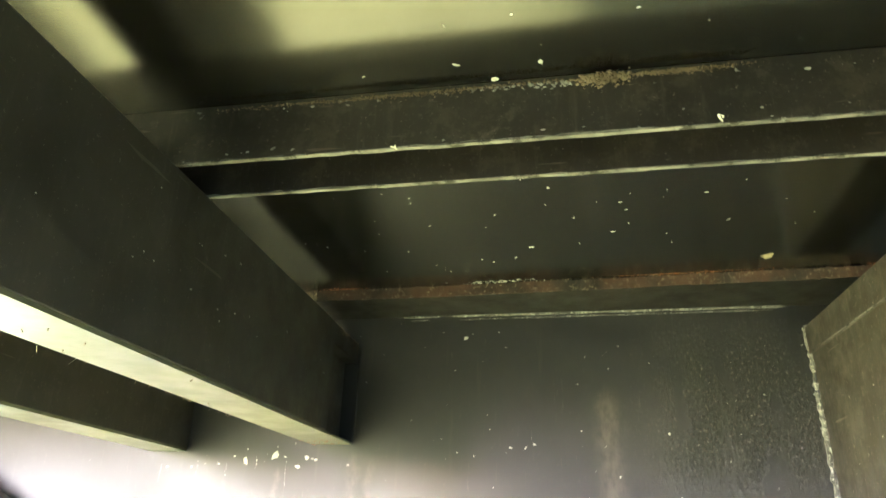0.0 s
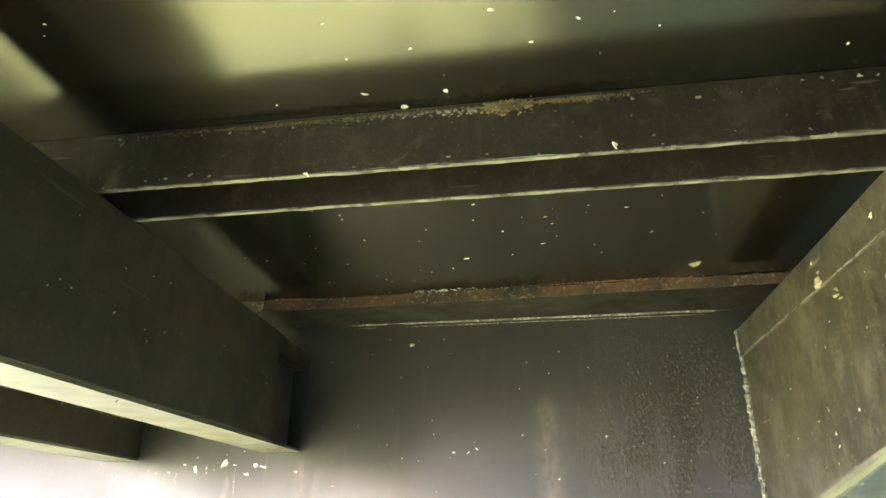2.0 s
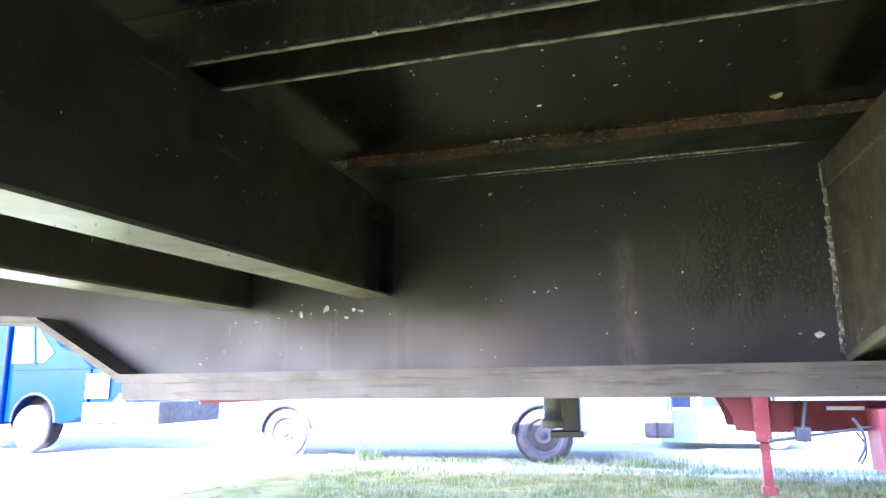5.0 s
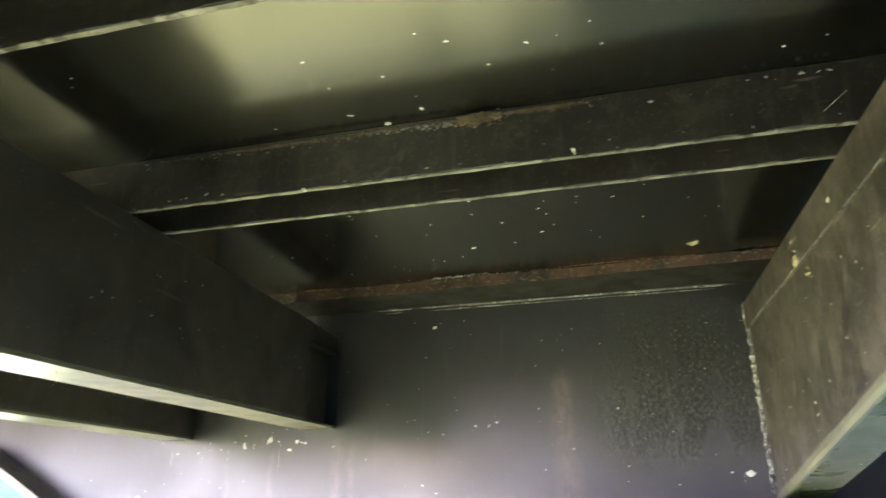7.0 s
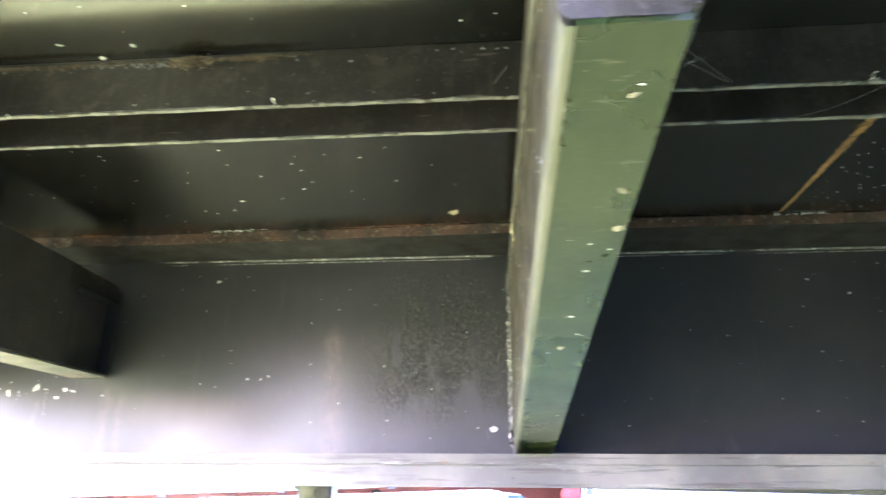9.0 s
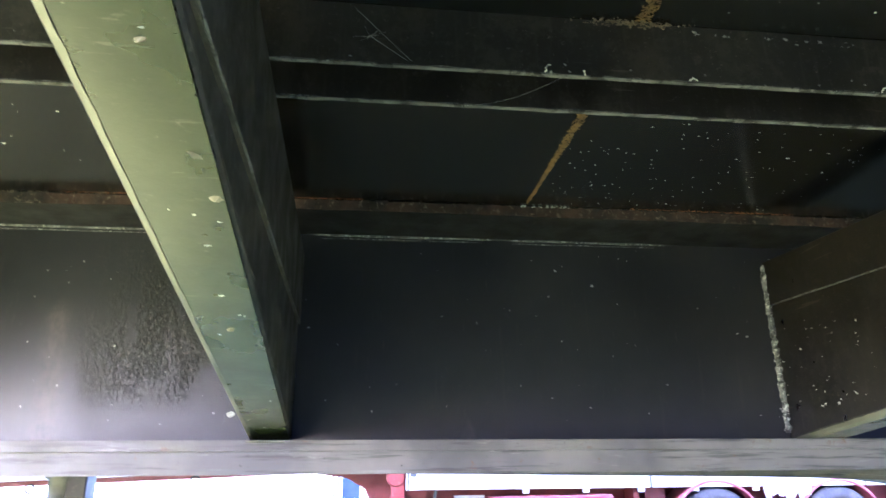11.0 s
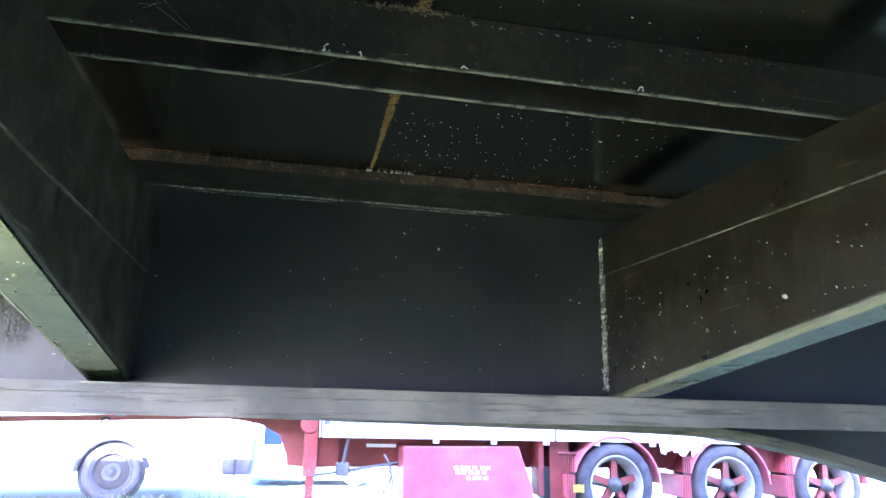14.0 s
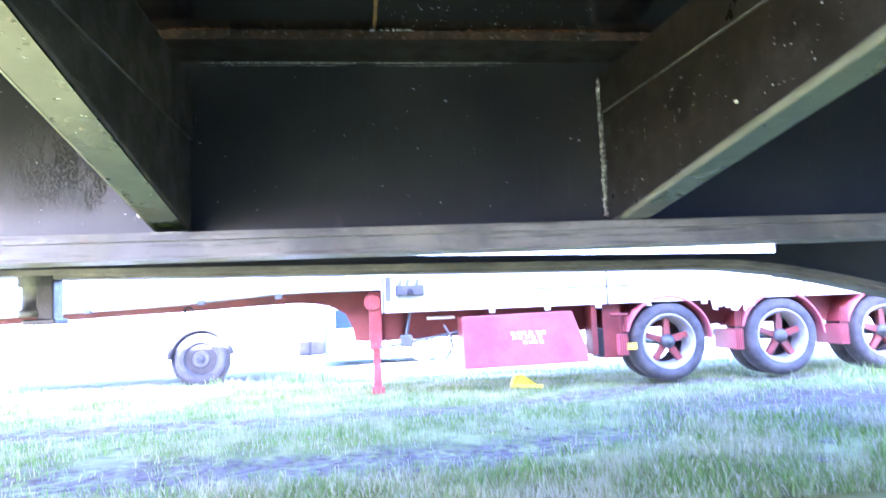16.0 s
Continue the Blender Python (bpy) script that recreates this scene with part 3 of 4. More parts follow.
def outrigger(xw, xn, width, zw, zn, near, cap_l, cap_r, label, under=None, cope=0.0, paint=OUTRIG, rise=0.0):
    """A tapered cross arm: left face at xw by the web and xn at the near end; foot heights zw and zn."""
    far = WEB - 0.002 - cope
    top = STR_Z - 0.001

    def strip(b, ax, bx, az, bz, ax2, bx2, az2, bz2):
        v = []
        for (x0, x1, z0, z1), y in (((ax, bx, az, bz), far), ((ax2, bx2, az2, bz2), near)):
            v += [b.verts.new((x0, y, z0)), b.verts.new((x1, y, z0)), b.verts.new((x1, y, z1)), b.verts.new((x0, y, z1))]
        for f in ((0, 3, 2, 1), (4, 5, 6, 7), (0, 1, 5, 4), (1, 2, 6, 5), (2, 3, 7, 6), (3, 0, 4, 7)):
            b.faces.new([v[i] for i in f])

    b = bmesh.new()
    strip(b, xw, xw + width, zw, top + rise, xn, xn + width, zn, top - rise)
    es = [e for e in b.edges if abs(e.verts[0].co.y - e.verts[1].co.y) > 0.5]
    bmesh.ops.bevel(b, geom=es, offset=0.002 if under else 0.013, segments=4, affect="EDGES", profile=0.5)
    bmesh.ops.recalc_face_normals(b, faces=b.faces)
    arm = part("outrigger", b, paint, trailer, label)
    if cope:
        part("cope_tab", boxed(xw, xw + width - 0.001, far - 0.01, WEB - 0.002, 1.665, top - 0.0005, 0.003), OUTRIG, arm, "rusty tab welded to the beam")
        part("inner_web", boxed(xw, xw + width - 0.035, far - 0.01, WEB - 0.002, zw + 0.002, 1.667), paint, arm)
        far = WEB - 0.002
    b = bmesh.new()
    e = (0.001, 0.0004) if under else (0.012, 0.003)
    strip(b, xw + e[0], xw + width - e[1], zw - 0.005, zw + 0.001, xn + e[0], xn + width - e[1], zn - 0.005, zn + 0.001)
    # the flange colour carries light thrown up by the ground
    part("bottom_flange", b, under or UNDER_DARK, arm, "underside tinted with painted ground light")
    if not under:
        # pale strip paints the light this corner catches from the ground
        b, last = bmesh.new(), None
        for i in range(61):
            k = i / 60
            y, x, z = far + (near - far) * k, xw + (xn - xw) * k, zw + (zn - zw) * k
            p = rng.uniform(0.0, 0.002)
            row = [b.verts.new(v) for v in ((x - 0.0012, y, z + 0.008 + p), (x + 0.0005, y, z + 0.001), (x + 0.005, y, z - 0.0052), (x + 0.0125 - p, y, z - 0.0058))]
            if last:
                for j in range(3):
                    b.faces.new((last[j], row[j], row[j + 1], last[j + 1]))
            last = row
        part("lit_corner", b, UNDER, arm, "pale corner strip, ground light painted in")
    for side, h in ((-1, cap_l), (1, cap_r)):
        if h:
            b = bmesh.new()
            xa, xb = (xw - 0.006, xw + 0.003) if side < 0 else (xw + width - 0.003, xw + width + 0.006)
            d = xn - xw
            strip(b, xa, xb, h, top + 0.002 + rise, xa + d, xb + d, h - 0.038, top + 0.002 - rise)
            es = [e for e in b.edges if abs(e.verts[0].co.y - e.verts[1].co.y) > 0.5]
            bmesh.ops.bevel(b, geom=es, offset=0.002, segments=2, affect="EDGES", profile=0.5)
            cap = part("cap_strip", b, paint, arm, "lapped steel strip along the top")
            xe = xa if side < 0 else xb
            b = bmesh.new()
            bead(b, (xe, far - 0.02, h + 0.0005), (xe + d, near + 0.02, h - 0.0375), 0.0017, rng, 0.016)
            part("worn_edge", b, EDGE, cap, "pale scuffed lower edge")
    return arm


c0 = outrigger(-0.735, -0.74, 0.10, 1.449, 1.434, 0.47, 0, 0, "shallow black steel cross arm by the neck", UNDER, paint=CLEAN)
c1 = outrigger(-0.30, -0.302, 0.105, 1.466, 1.437, 0.47, 0, 0, "shallow black steel cross arm, underside pale with painted ground light", UNDER, 0.19, CLEAN)
c2 = outrigger(0.895, 0.921, 0.098, 1.267, 1.497, 0.525, 1.665, 1.545, "tapered black steel cross arm, scraped underside with painted grass light", paint=DUSTY, rise=0.012)
c3 = outrigger(2.268, 2.32, 0.088, 1.255, 1.455, 0.47, 1.617, 1.6, "tapered black steel cross arm with a lapped strip", rise=0.024)
for arm, x in ((c2, 0.894), (c3, 2.263)):
    b = bmesh.new()
    bead(b, (x, WEB - 0.004, 1.28), (x, WEB - 0.004, 1.735), 0.0085, rng, 0.007)
    part("weld_bead", b, BEAD, arm, "lumpy silvery vertical weld")
b = bmesh.new()
bead(b, (-0.191, WEB - 0.004, 1.48), (-0.191, WEB - 0.004, 1.70), 0.004, rng, 0.01)
part("weld_bead", b, STEEL, c1)
# stake pockets on the outer ends of the arms
for xa, xb in ((0.915, 1.03), (2.31, 2.42), (-0.315, -0.2), (-0.805, -0.69)):
    z = 1.54 if 0.5 < xa < 1.5 else 1.47
    b = bmesh.new()
    box(b, xa, xb, 0.452, 0.466, z, 1.80, 0.004)
    box(b, xa, xb, 0.352, 0.364, z, 1.80, 0.004)
    box(b, xa, xa + 0.012, 0.362, 0.454, z, 1.80, 0.003)
    box(b, xb - 0.012, xb, 0.362, 0.454, z, 1.80, 0.003)
    pk = part("stake_pocket", b, STEEL, trailer, "black steel stake pocket")
    part("pocket_floor", boxed(xa + 0.004, xb - 0.004, 0.356, 0.462, z - 0.004, z + 0.004, 0.002), STEEL, pk)
part("side_rail", boxed(X0, X1, 0.335, 0.351, 1.62, 1.845, 0.003), STEEL, trailer, "black steel side rail")
part("side_rail", boxed(X0, X1, 4.535, 4.549, 1.818, 1.845, 0.003), STEEL, trailer, "black steel side rail")

# landing gear stub hanging from the far beam
b = bmesh.new()
lathe(b, [(0.0, 1.30), (0.066, 1.30), (0.066, 1.185), (0.05, 1.18), (0.05, 1.09), (0.062, 1.085), (0.062, 1.055), (0.0, 1.055)], (0.105, 2.93, 0), "z", 24)
leg = smooth(part("landing_jack", b, GALV, trailer, "greasy steel jack cylinder with a stepped collar"))
part("jack_bracket", boxed(0.13, 0.20, 2.88, 2.98, 1.04, 1.235, 0.006), STEEL, leg)
part("jack_foot", boxed(0.085, 0.215, 2.86, 3.0, 1.02, 1.045, 0.005), STEEL, leg)


# rusty cope where the shallow arm meets the beam, and a few cobweb threads
b = bmesh.new()
for i in range(70):
    fleck(b, (-0.1948, rng.uniform(1.69, 1.885), 1.715 - abs(rng.gauss(0, 0.012))), (1, 0, 0), rng.uniform(0.001, 0.004), rng, 0.0012)
part("rust_crumb", b, TAN, c1, "crumbs of rust at the cut-back end", "stuff")
b = bmesh.new()
for p, q in (((0.87, 0.972, 1.735), (0.89, 0.935, 1.74)), ((-0.297, 1.0, 1.442), (-0.303, 0.995, 1.432)), ((-0.30, 0.93, 1.44), (-0.302, 0.935, 1.432))):
    rod(b, p, q, 0.00015, 4)
hub = Vector((1.148, 0.974, 1.757))
for i in range(13):
    a, l = rng.uniform(0, math.tau), rng.uniform(0.006, 0.024)
    rod(b, hub, hub + Vector((math.cos(a) * l, -rng.uniform(0.001, 0.012), math.sin(a) * l * 0.7)), 0.00012, 4)
for p, q in (((1.148, 0.972, 1.757), (1.20, 0.974, 1.722)), ((1.126, 0.974, 1.803), (1.206, 0.975, 1.722))):
    rod(b, p, q, 0.0002, 4)
last = Vector((1.28, 1.083, 1.719))
for i in range(1, 9):
    k = i / 8
    q = Vector((1.28, 1.083, 1.719)).lerp(Vector((1.42, 0.985, 1.717)), k) - Vector((0, 0, 0.012 * math.sin(math.pi * k)))
    rod(b, last, q, 0.00012, 4)
    last = q
for x in (1.392, 1.45, 1.606, 1.907, 0.545, 0.12):
    p = Vector((x, 0.976, 1.719))
    for j in range(4):
        q = p + Vector((rng.uniform(-0.004, 0.006), -rng.uniform(0.0, 0.003), rng.uniform(-0.006, 0.008)))
        rod(b, p, q, rng.uniform(0.0006, 0.0014), 5)
        p = q
part("cobweb", b, CHIP, trailer, "loose dusty cobweb threads", "stuff")
b = bmesh.new()
for i in range(34):
    fleck(b, (rng.uniform(1.53, 1.66), 1.7035 - rng.uniform(0.0, 0.006), 1.8118 - rng.uniform(0, 0.004)), (0, -0.5, -1), rng.uniform(0.0015, 0.004), rng, 0.002)
part("pale_crumb", b, CHIP, beam, "pale crumbs beside the deck seam", "stuff")
b = bmesh.new()
for i in range(90):
    fleck(b, (rng.uniform(-0.235, -0.2), rng.uniform(1.72, 1.86), 1.8118), (0, 0, -1), rng.uniform(0.001, 0.005), rng, 0.0015)
for i in range(60):
    fleck(b, (rng.uniform(-0.30, -0.2), rng.uniform(1.74, 1.888), 1.4595), (0, 0, -1), rng.uniform(0.001, 0.004), rng, 0.001)
part("rust_crumb", b, ORANGE, c1, "orange rust by the cut-back end", "stuff")
b = bmesh.new()
for y, z, n in ((1.361, 1.66, 26), (1.30, 1.615, 5)):
    for i in range(n):
        fleck(b, (0.888 + 0.019 * (WEB - y) - 0.001 * rng.random(), y + rng.gauss(0, 0.006), z + rng.gauss(0, 0.005)), (-1, 0, 0), rng.uniform(0.003, 0.008), rng, 0.004)
part("mud_nest", b, MUD, c2, "pale dried-mud nest", "stuff")
b = bmesh.new()
for y, z, r in ((1.145, 1.679, 0.008), (1.376, 1.70, 0.006), (1.315, 1.613, 0.004), (1.436, 1.40, 0.007), (1.44, 1.42, 0.006), (1.334, 1.44, 0.006), (1.45, 1.46, 0.004)):
    off = 0.006 if z > 1.62 else 0.0
    fleck(b, (0.895 + 0.019 * (WEB - y) - off - 0.0003, y, z), (-1, 0, 0), r, rng)
part("fleck_layer", b, CHIP, c2, "large pale droppings", "stuff")
b = bmesh.new()
for i in range(20):
    fleck(b, (0.763 + rng.gauss(0, 0.006), 1.641 + rng.gauss(0, 0.006), 1.812), (0, 0, -1), rng.uniform(0.003, 0.008), rng, 0.004)
part("mud_nest", b, MUD, trailer, "small pale dried-mud nest under the deck", "stuff")
part("end_plate", boxed(0.90, 0.986, 1.80, 1.885, 1.2555, 1.2615, 0.001), UNDER, c2, "dusty plate at the foot of the arm")
b = bmesh.new()
for i in range(26):
    y = rng.uniform(0.75, 1.75)
    x = -0.30 - 0.002 * (WEB - y) / 1.42 + rng.choice((0.003, 0.003, rng.uniform(0.0, 0.1)))
    z = 1.461 - 0.029 * (WEB - y) / 1.42
    p = Vector((x, y, z))
    for j in range(3):
        q = p + Vector((rng.uniform(-0.0015, 0.0015), rng.uniform(-0.003, 0.003), -rng.uniform(0.0005, 0.002)))
        rod(b, p, q, rng.uniform(0.0003, 0.0009), 5)
        p = q
part("hanging_fluff", b, TAN, c1, "bits of dusty fluff hanging from the edge", "stuff")


# pale droppings and chipped paint
def flecks(parent, n, place, normal, lo, hi, label="pale droppings and paint chips"):
    b = bmesh.new()
    for i in range(n):
        fleck(b, place(), normal, rng.uniform(lo, hi) * (2.2 if rng.random() < 0.12 else 1.2), rng)
    part("fleck_layer", b, CHIP, parent, label, "stuff")


flecks(beam, 170, lambda: (rng.uniform(-1.0, 2.3), WEB, rng.uniform(1.28, 1.77)), (0, -1, 0), 0.0012, 0.0035)
flecks(beam, 12, lambda: (rng.uniform(-0.75, -0.2), WEB, rng.uniform(1.40, 1.46)), (0, -1, 0), 0.002, 0.008)
b = bmesh.new()
for x, z, s in ((0.085, 1.725, 0.007), (0.196, 1.455, 0.005), (0.253, 1.462, 0.005), (0.843, 1.325, 0.011), (-0.39, 1.435, 0.012), (1.665, 1.703, 0.005), (1.764, 1.664, 0.005), (-0.47, 1.42, 0.01), (-0.31, 1.43, 0.008)):
    fleck(b, (x, WEB, z), (0, -1, 0), s * 1.4, rng)
for x, z, l in ((-0.36, 1.43, 0.07), (-0.44, 1.43, 0.03), (-0.60, 1.42, 0.05), (-0.70, 1.41, 0.04), (0.832, 1.32, 0.02), (-0.52, 1.415, 0.03)):
    k = 0
    while k < l:
        fleck(b, (x + rng.uniform(-0.002, 0.002), WEB, z - k), (0, -1, 0), rng.uniform(0.0012, 0.0035), rng)
        k += rng.uniform(0.003, 0.009)
part("fleck_layer", b, CHIP, beam, "larger pale droppings with dried runs", "stuff")
panel = next(o for o in trailer.children if o.name == "deck_panel.002")
b = bmesh.new()
for x, y, s in ((0.215, 0.935, 0.010), (0.325, 0.945, 0.008), (0.262, 0.972, 0.009), (0.442, 1.479, 0.008), (0.165, 1.59, 0.004), (0.19, 1.605, 0.004), (0.24, 1.588, 0.006), (0.21, 0.86, 0.004), (0.40, 0.80, 0.006), (0.50, 0.83, 0.006)):
    fleck(b, (x, y, DECK_Z), (0, 0, -1), s, rng)
part("fleck_layer", b, CHIP, panel, "larger pale droppings", "stuff")
flecks(panel, 26, lambda: (rng.uniform(-0.2, 0.88), rng.uniform(0.6, 0.95), DECK_Z), (0, 0, -1), 0.001, 0.004)
flecks(panel, 46, lambda: (rng.uniform(-0.2, 0.88), rng.uniform(1.15, 1.68), DECK_Z), (0, 0, -1), 0.001, 0.0048)
panel2 = next(o for o in trailer.children if o.name == "deck_panel.003")
flecks(panel2, 190, lambda: (rng.uniform(1.56, 2.2), rng.uniform(1.12, 1.68), DECK_Z), (0, 0, -1), 0.001, 0.0035)
flecks(panel2, 60, lambda: (rng.uniform(1.56, 2.2), rng.uniform(0.6, 0.95), DECK_Z), (0, 0, -1), 0.001, 0.0035)


def on_c1():
    y = rng.uniform(0.6, 1.68)
    return (-0.195 - 0.002 * (WEB - y) / 1.42 + 0.0006, y, rng.uniform(1.52, 1.7))


flecks(c1, 22, on_c1, (1, 0, 0), 0.0008, 0.0025)


def on_arm(side):
    def place():
        y = rng.uniform(0.5, 1.88)
        k = (WEB - y) / (WEB - 0.47)
        if side == "c2l":
            return (0.895 + 0.026 * k - 0.0003, y, rng.uniform(1.29 + 0.23 * k, 1.62))
        if side == "c3l":
            return (2.268 + 0.052 * k - 0.0003, y, rng.uniform(1.28 + 0.2 * k, 1.57))
        return (rng.uniform(0.915, 0.98) + 0.03 * k, y, 1.2615 + 0.2392 * k)
    return place


flecks(c2, 40, on_arm("c2l"), (-1, 0, 0), 0.001, 0.003)
flecks(c3, 120, on_arm("c3l"), (-1, 0, 0), 0.001, 0.003)
flecks(c2, 14, on_arm("c2u"), (0, -0.13, -1), 0.001, 0.0035)
b = bmesh.new()
for y, x, s in ((1.162, 0.964, 0.009), (0.81, 1.0, 0.009), (0.738, 0.996, 0.008), (0.60, 0.985, 0.006)):
    k = (WEB - y) / (WEB - 0.47)
    fleck(b, (x, y, 1.2615 + 0.2392 * k), (0, -0.16, -1), s, rng, 0.003)
part("fleck_layer", b, MUD, c2, "large pale dried-mud blobs", "stuff")
b = bmesh.new()
for i in range(70):
    y = rng.choice((1.79, 1.74, 1.52, 1.2)) + rng.gauss(0, 0.006)
    k = (WEB - y) / 1.42
    fleck(b, (2.268 + 0.052 * k - 0.0063, y, 1.617 - 0.038 * k + abs(rng.gauss(0, 0.004))), (-1, 0, 0), rng.uniform(0.001, 0.003), rng, 0.001)
part("rust_crumb", b, RUST, c3, "brown rust along the lapped strip", "stuff")
b = bmesh.new()
for y, z, s in ((1.634, 1.355, 0.008), (1.164, 1.43, 0.009), (1.797, 1.483, 0.006)):
    fleck(b, (2.268 + 0.052 * (WEB - y) / 1.42, y, z), (-1, 0, 0), s, rng, 0.003)
part("fleck_layer", b, CHIP, c3, "large pale droppings", "stuff")


# ---- the red trailer across the yard ----
RY = 8.75
red = thing("red_semi_trailer", (5.5, RY + 1.2, 0), "faded red semi-trailer with white side rail on three axles", "trailer")


def wheel(parent, x, y, z, r, spokes=True, tone=RIM, tread=RUBBER):
    """A heavy wheel with its outer face towards -y."""
    prof = [(r * 0.68, 0.03), (r * 0.71, -0.01), (r * 0.82, -0.02), (r * 0.93, 0.0), (r * 0.99, 0.04), (r, 0.09), (r, 0.20), (r * 0.97, 0.26), (r * 0.6, 0.27)]
    w = smooth(part("wheel", lathe(bmesh.new(), [(r * 0.70, 0.0), (r * 0.69, -0.014), (r * 0.655, -0.010), (r * 0.63, 0.02), (r * 0.56, 0.10), (r * 0.54, 0.16), (r * 0.54, 0.24)], (x, y, z), "y", 40), tone, parent, "dull silver rim with a dark tyre"))
    smooth(part("tyre", lathe(bmesh.new(), prof, (x, y, z), "y", 48), tread, w))
    smooth(part("hub", lathe(bmesh.new(), [(0.0, -0.015), (r * 0.10, -0.012), (r * 0.13, 0.02), (r * 0.17, 0.03), (r * 0.18, 0.16)], (x, y, z), "y", 20), GALV, w))
    if spokes:
        b = bmesh.new()
        for i in range(5):
            a = math.tau * i / 5 + 0.3
            c, s = math.cos(a), math.sin(a)
            p, q = r * 0.15, r * 0.57
            pts = []
            for rr, hw in ((p, r * 0.085), (q, r * 0.07)):
                for sg in (-1, 1):
                    for yy in (0.07, 0.14):
                        pts.append(b.verts.new((x + rr * c - sg * hw * s, y + yy, z + rr * s + sg * hw * c)))
            for f in ((0, 2, 6, 4), (1, 5, 7, 3), (0, 4, 5, 1), (2, 3, 7, 6), (0, 1, 3, 2), (4, 6, 7, 5)):
                b.faces.new([pts[i] for i in f])
        part("spokes", b, REDDARK, w, "red cast spoke centre")
    else:
        b = bmesh.new()
        lathe(b, [(r * 0.16, 0.04), (r * 0.3, 0.03), (r * 0.36, 0.07), (r * 0.5, 0.09)], (x, y, z), "y", 24)
        part("disc", b, tone, w)
    return w


def mudguard(parent, x, y, z, r, a0, a1, depth, material, name="mudguard", lip=0.03):
    b = bmesh.new()
    lathe(b, [(r, 0.0), (r + lip * 0.4, -0.01), (r + lip, 0.0), (r + lip, depth), (r, depth), (r, 0.0)], (x, y, z), "y", 28, a0, a1)
    g = smooth(part(name, b, material, parent, "curved mudguard"))
    return g


R = 0.535
for i, x in enumerate((5.60, 7.24, 8.80)):
    wheel(red, x, RY, R, R)
    inner = smooth(part("inner_tyre", lathe(bmesh.new(), [(R * 0.55, 0.0), (R * 0.95, 0.0), (R, 0.05), (R, 0.2), (R * 0.95, 0.26), (R * 0.55, 0.26)], (x - 0.0, RY + 0.33, R), "y", 40), RUBBER, red))
    mudguard(red, x, RY - 0.03, R, R + 0.055, 2, 165, 0.62, RED)
    flap = bmesh.new()
    box(flap, x - R - 0.17, x - R - 0.045, RY - 0.02, RY + 0.55, 0.38, 0.66, 0.01)
    part("mudguard_skirt", flap, RED, red, "ribbed red mudguard end")
    for k in range(4):
        part("rib", boxed(x - R - 0.16 + k * 0.03, x - R - 0.15 + k * 0.03, RY - 0.03, RY - 0.019, 0.4, 0.9), REDDARK, red)
    part("axle", rod(bmesh.new(), (x, RY + 0.1, R), (x, RY + 2.3, R), 0.06), STEEL, red)
# chassis, raised neck, legs
b = bmesh.new()
sec = [(0.85, 1.38), (0.35, 1.37), (-0.9, 1.275), (-6.0, 1.10), (-6.0, 1.045), (-0.9, 1.215), (0.6, 1.27), (1.05, 1.21), (1.28, 1.08), (1.38, 0.85), (1.40, 0.72), (1.62, 0.70), (2.9, 0.72), (10.5, 0.72), (10.5, 1.36)]
prism(b, sec, RY + 0.42, RY + 0.46, along_y)
bmesh.ops.recalc_face_normals(b, faces=b.faces)
part("chassis_beam", b, REDDARK, red, "red oxide chassis beam with a raised neck")
b = bmesh.new()
prism(b, sec, RY + 1.55, RY + 1.59, along_y)
bmesh.ops.recalc_face_normals(b, faces=b.faces)
part("chassis_beam", b, REDDARK, red, "red oxide chassis beam with a raised neck")
part("deck", boxed(1.3, 10.6, RY + 0.06, RY + 2.4, 1.38, 1.50), WHITE, red, "pale timber deck edge")
rail = part("side_rail", boxed(1.75, 10.6, RY - 0.02, RY + 0.05, 1.07, 1.55, 0.008), WHITE, red, "white painted side rail")
for x in (1.76, 4.75, 7.6):
    part("rail_joint", boxed(x, x + 0.025, RY - 0.026, RY - 0.019, 1.07, 1.55), GREY, rail)
part("rail_slot", boxed(3.75, 6.0, RY - 0.024, RY - 0.0195, 1.30, 1.318), DARK, rail)
part("rail_slot", boxed(6.3, 8.4, RY - 0.024, RY - 0.0195, 1.33, 1.345), DARK, rail)
for x in (3.15, 3.9, 4.6, 5.3, 6.1):
    part("rope_hook", boxed(x, x + 0.08, RY - 0.01, RY + 0.03, 1.02, 1.075, 0.006), WHITE, red)
b = bmesh.new()
prism(b, [(-6.0, 1.105), (-0.9, 1.28), (0.35, 1.375), (1.3, 1.385), (1.3, 1.66), (-6.0, 1.62)], RY + 0.02, RY + 2.4, along_y)
bmesh.ops.recalc_face_normals(b, faces=b.faces)
front = part("front_deck", b, WHITE, red, "white front deck edge")
for x in (-3.4, -1.9, -0.55, 0.4):
    part("lashing_eye", boxed(x, x + 0.09, RY - 0.01, RY + 0.03, 1.29 + 0.04 * x, 1.35 + 0.04 * x, 0.006), GREY, front)
for x in (-2.6, -0.75):
    part("rope_ring", lathe(bmesh.new(), [(0.045, -0.01), (0.06, 0.0), (0.045, 0.01), (0.035, 0.0), (0.045, -0.01)], (x, RY + 0.40, 1.24 + 0.045 * x), "y", 14), DARK, red)
b = bmesh.new()
box(b, 1.585, 1.75, RY + 0.20, RY + 0.34, 0.60, 1.36, 0.012)
llg = part("landing_leg", b, LEGRED, red, "red telescopic landing leg")
part("inner_leg", boxed(1.625, 1.725, RY + 0.22, RY + 0.32, 0.12, 0.61, 0.008), LEGRED, llg)
part("foot", boxed(1.60, 1.76, RY + 0.18, RY + 0.36, 0.03, 0.12, 0.008), LEGRED, llg)
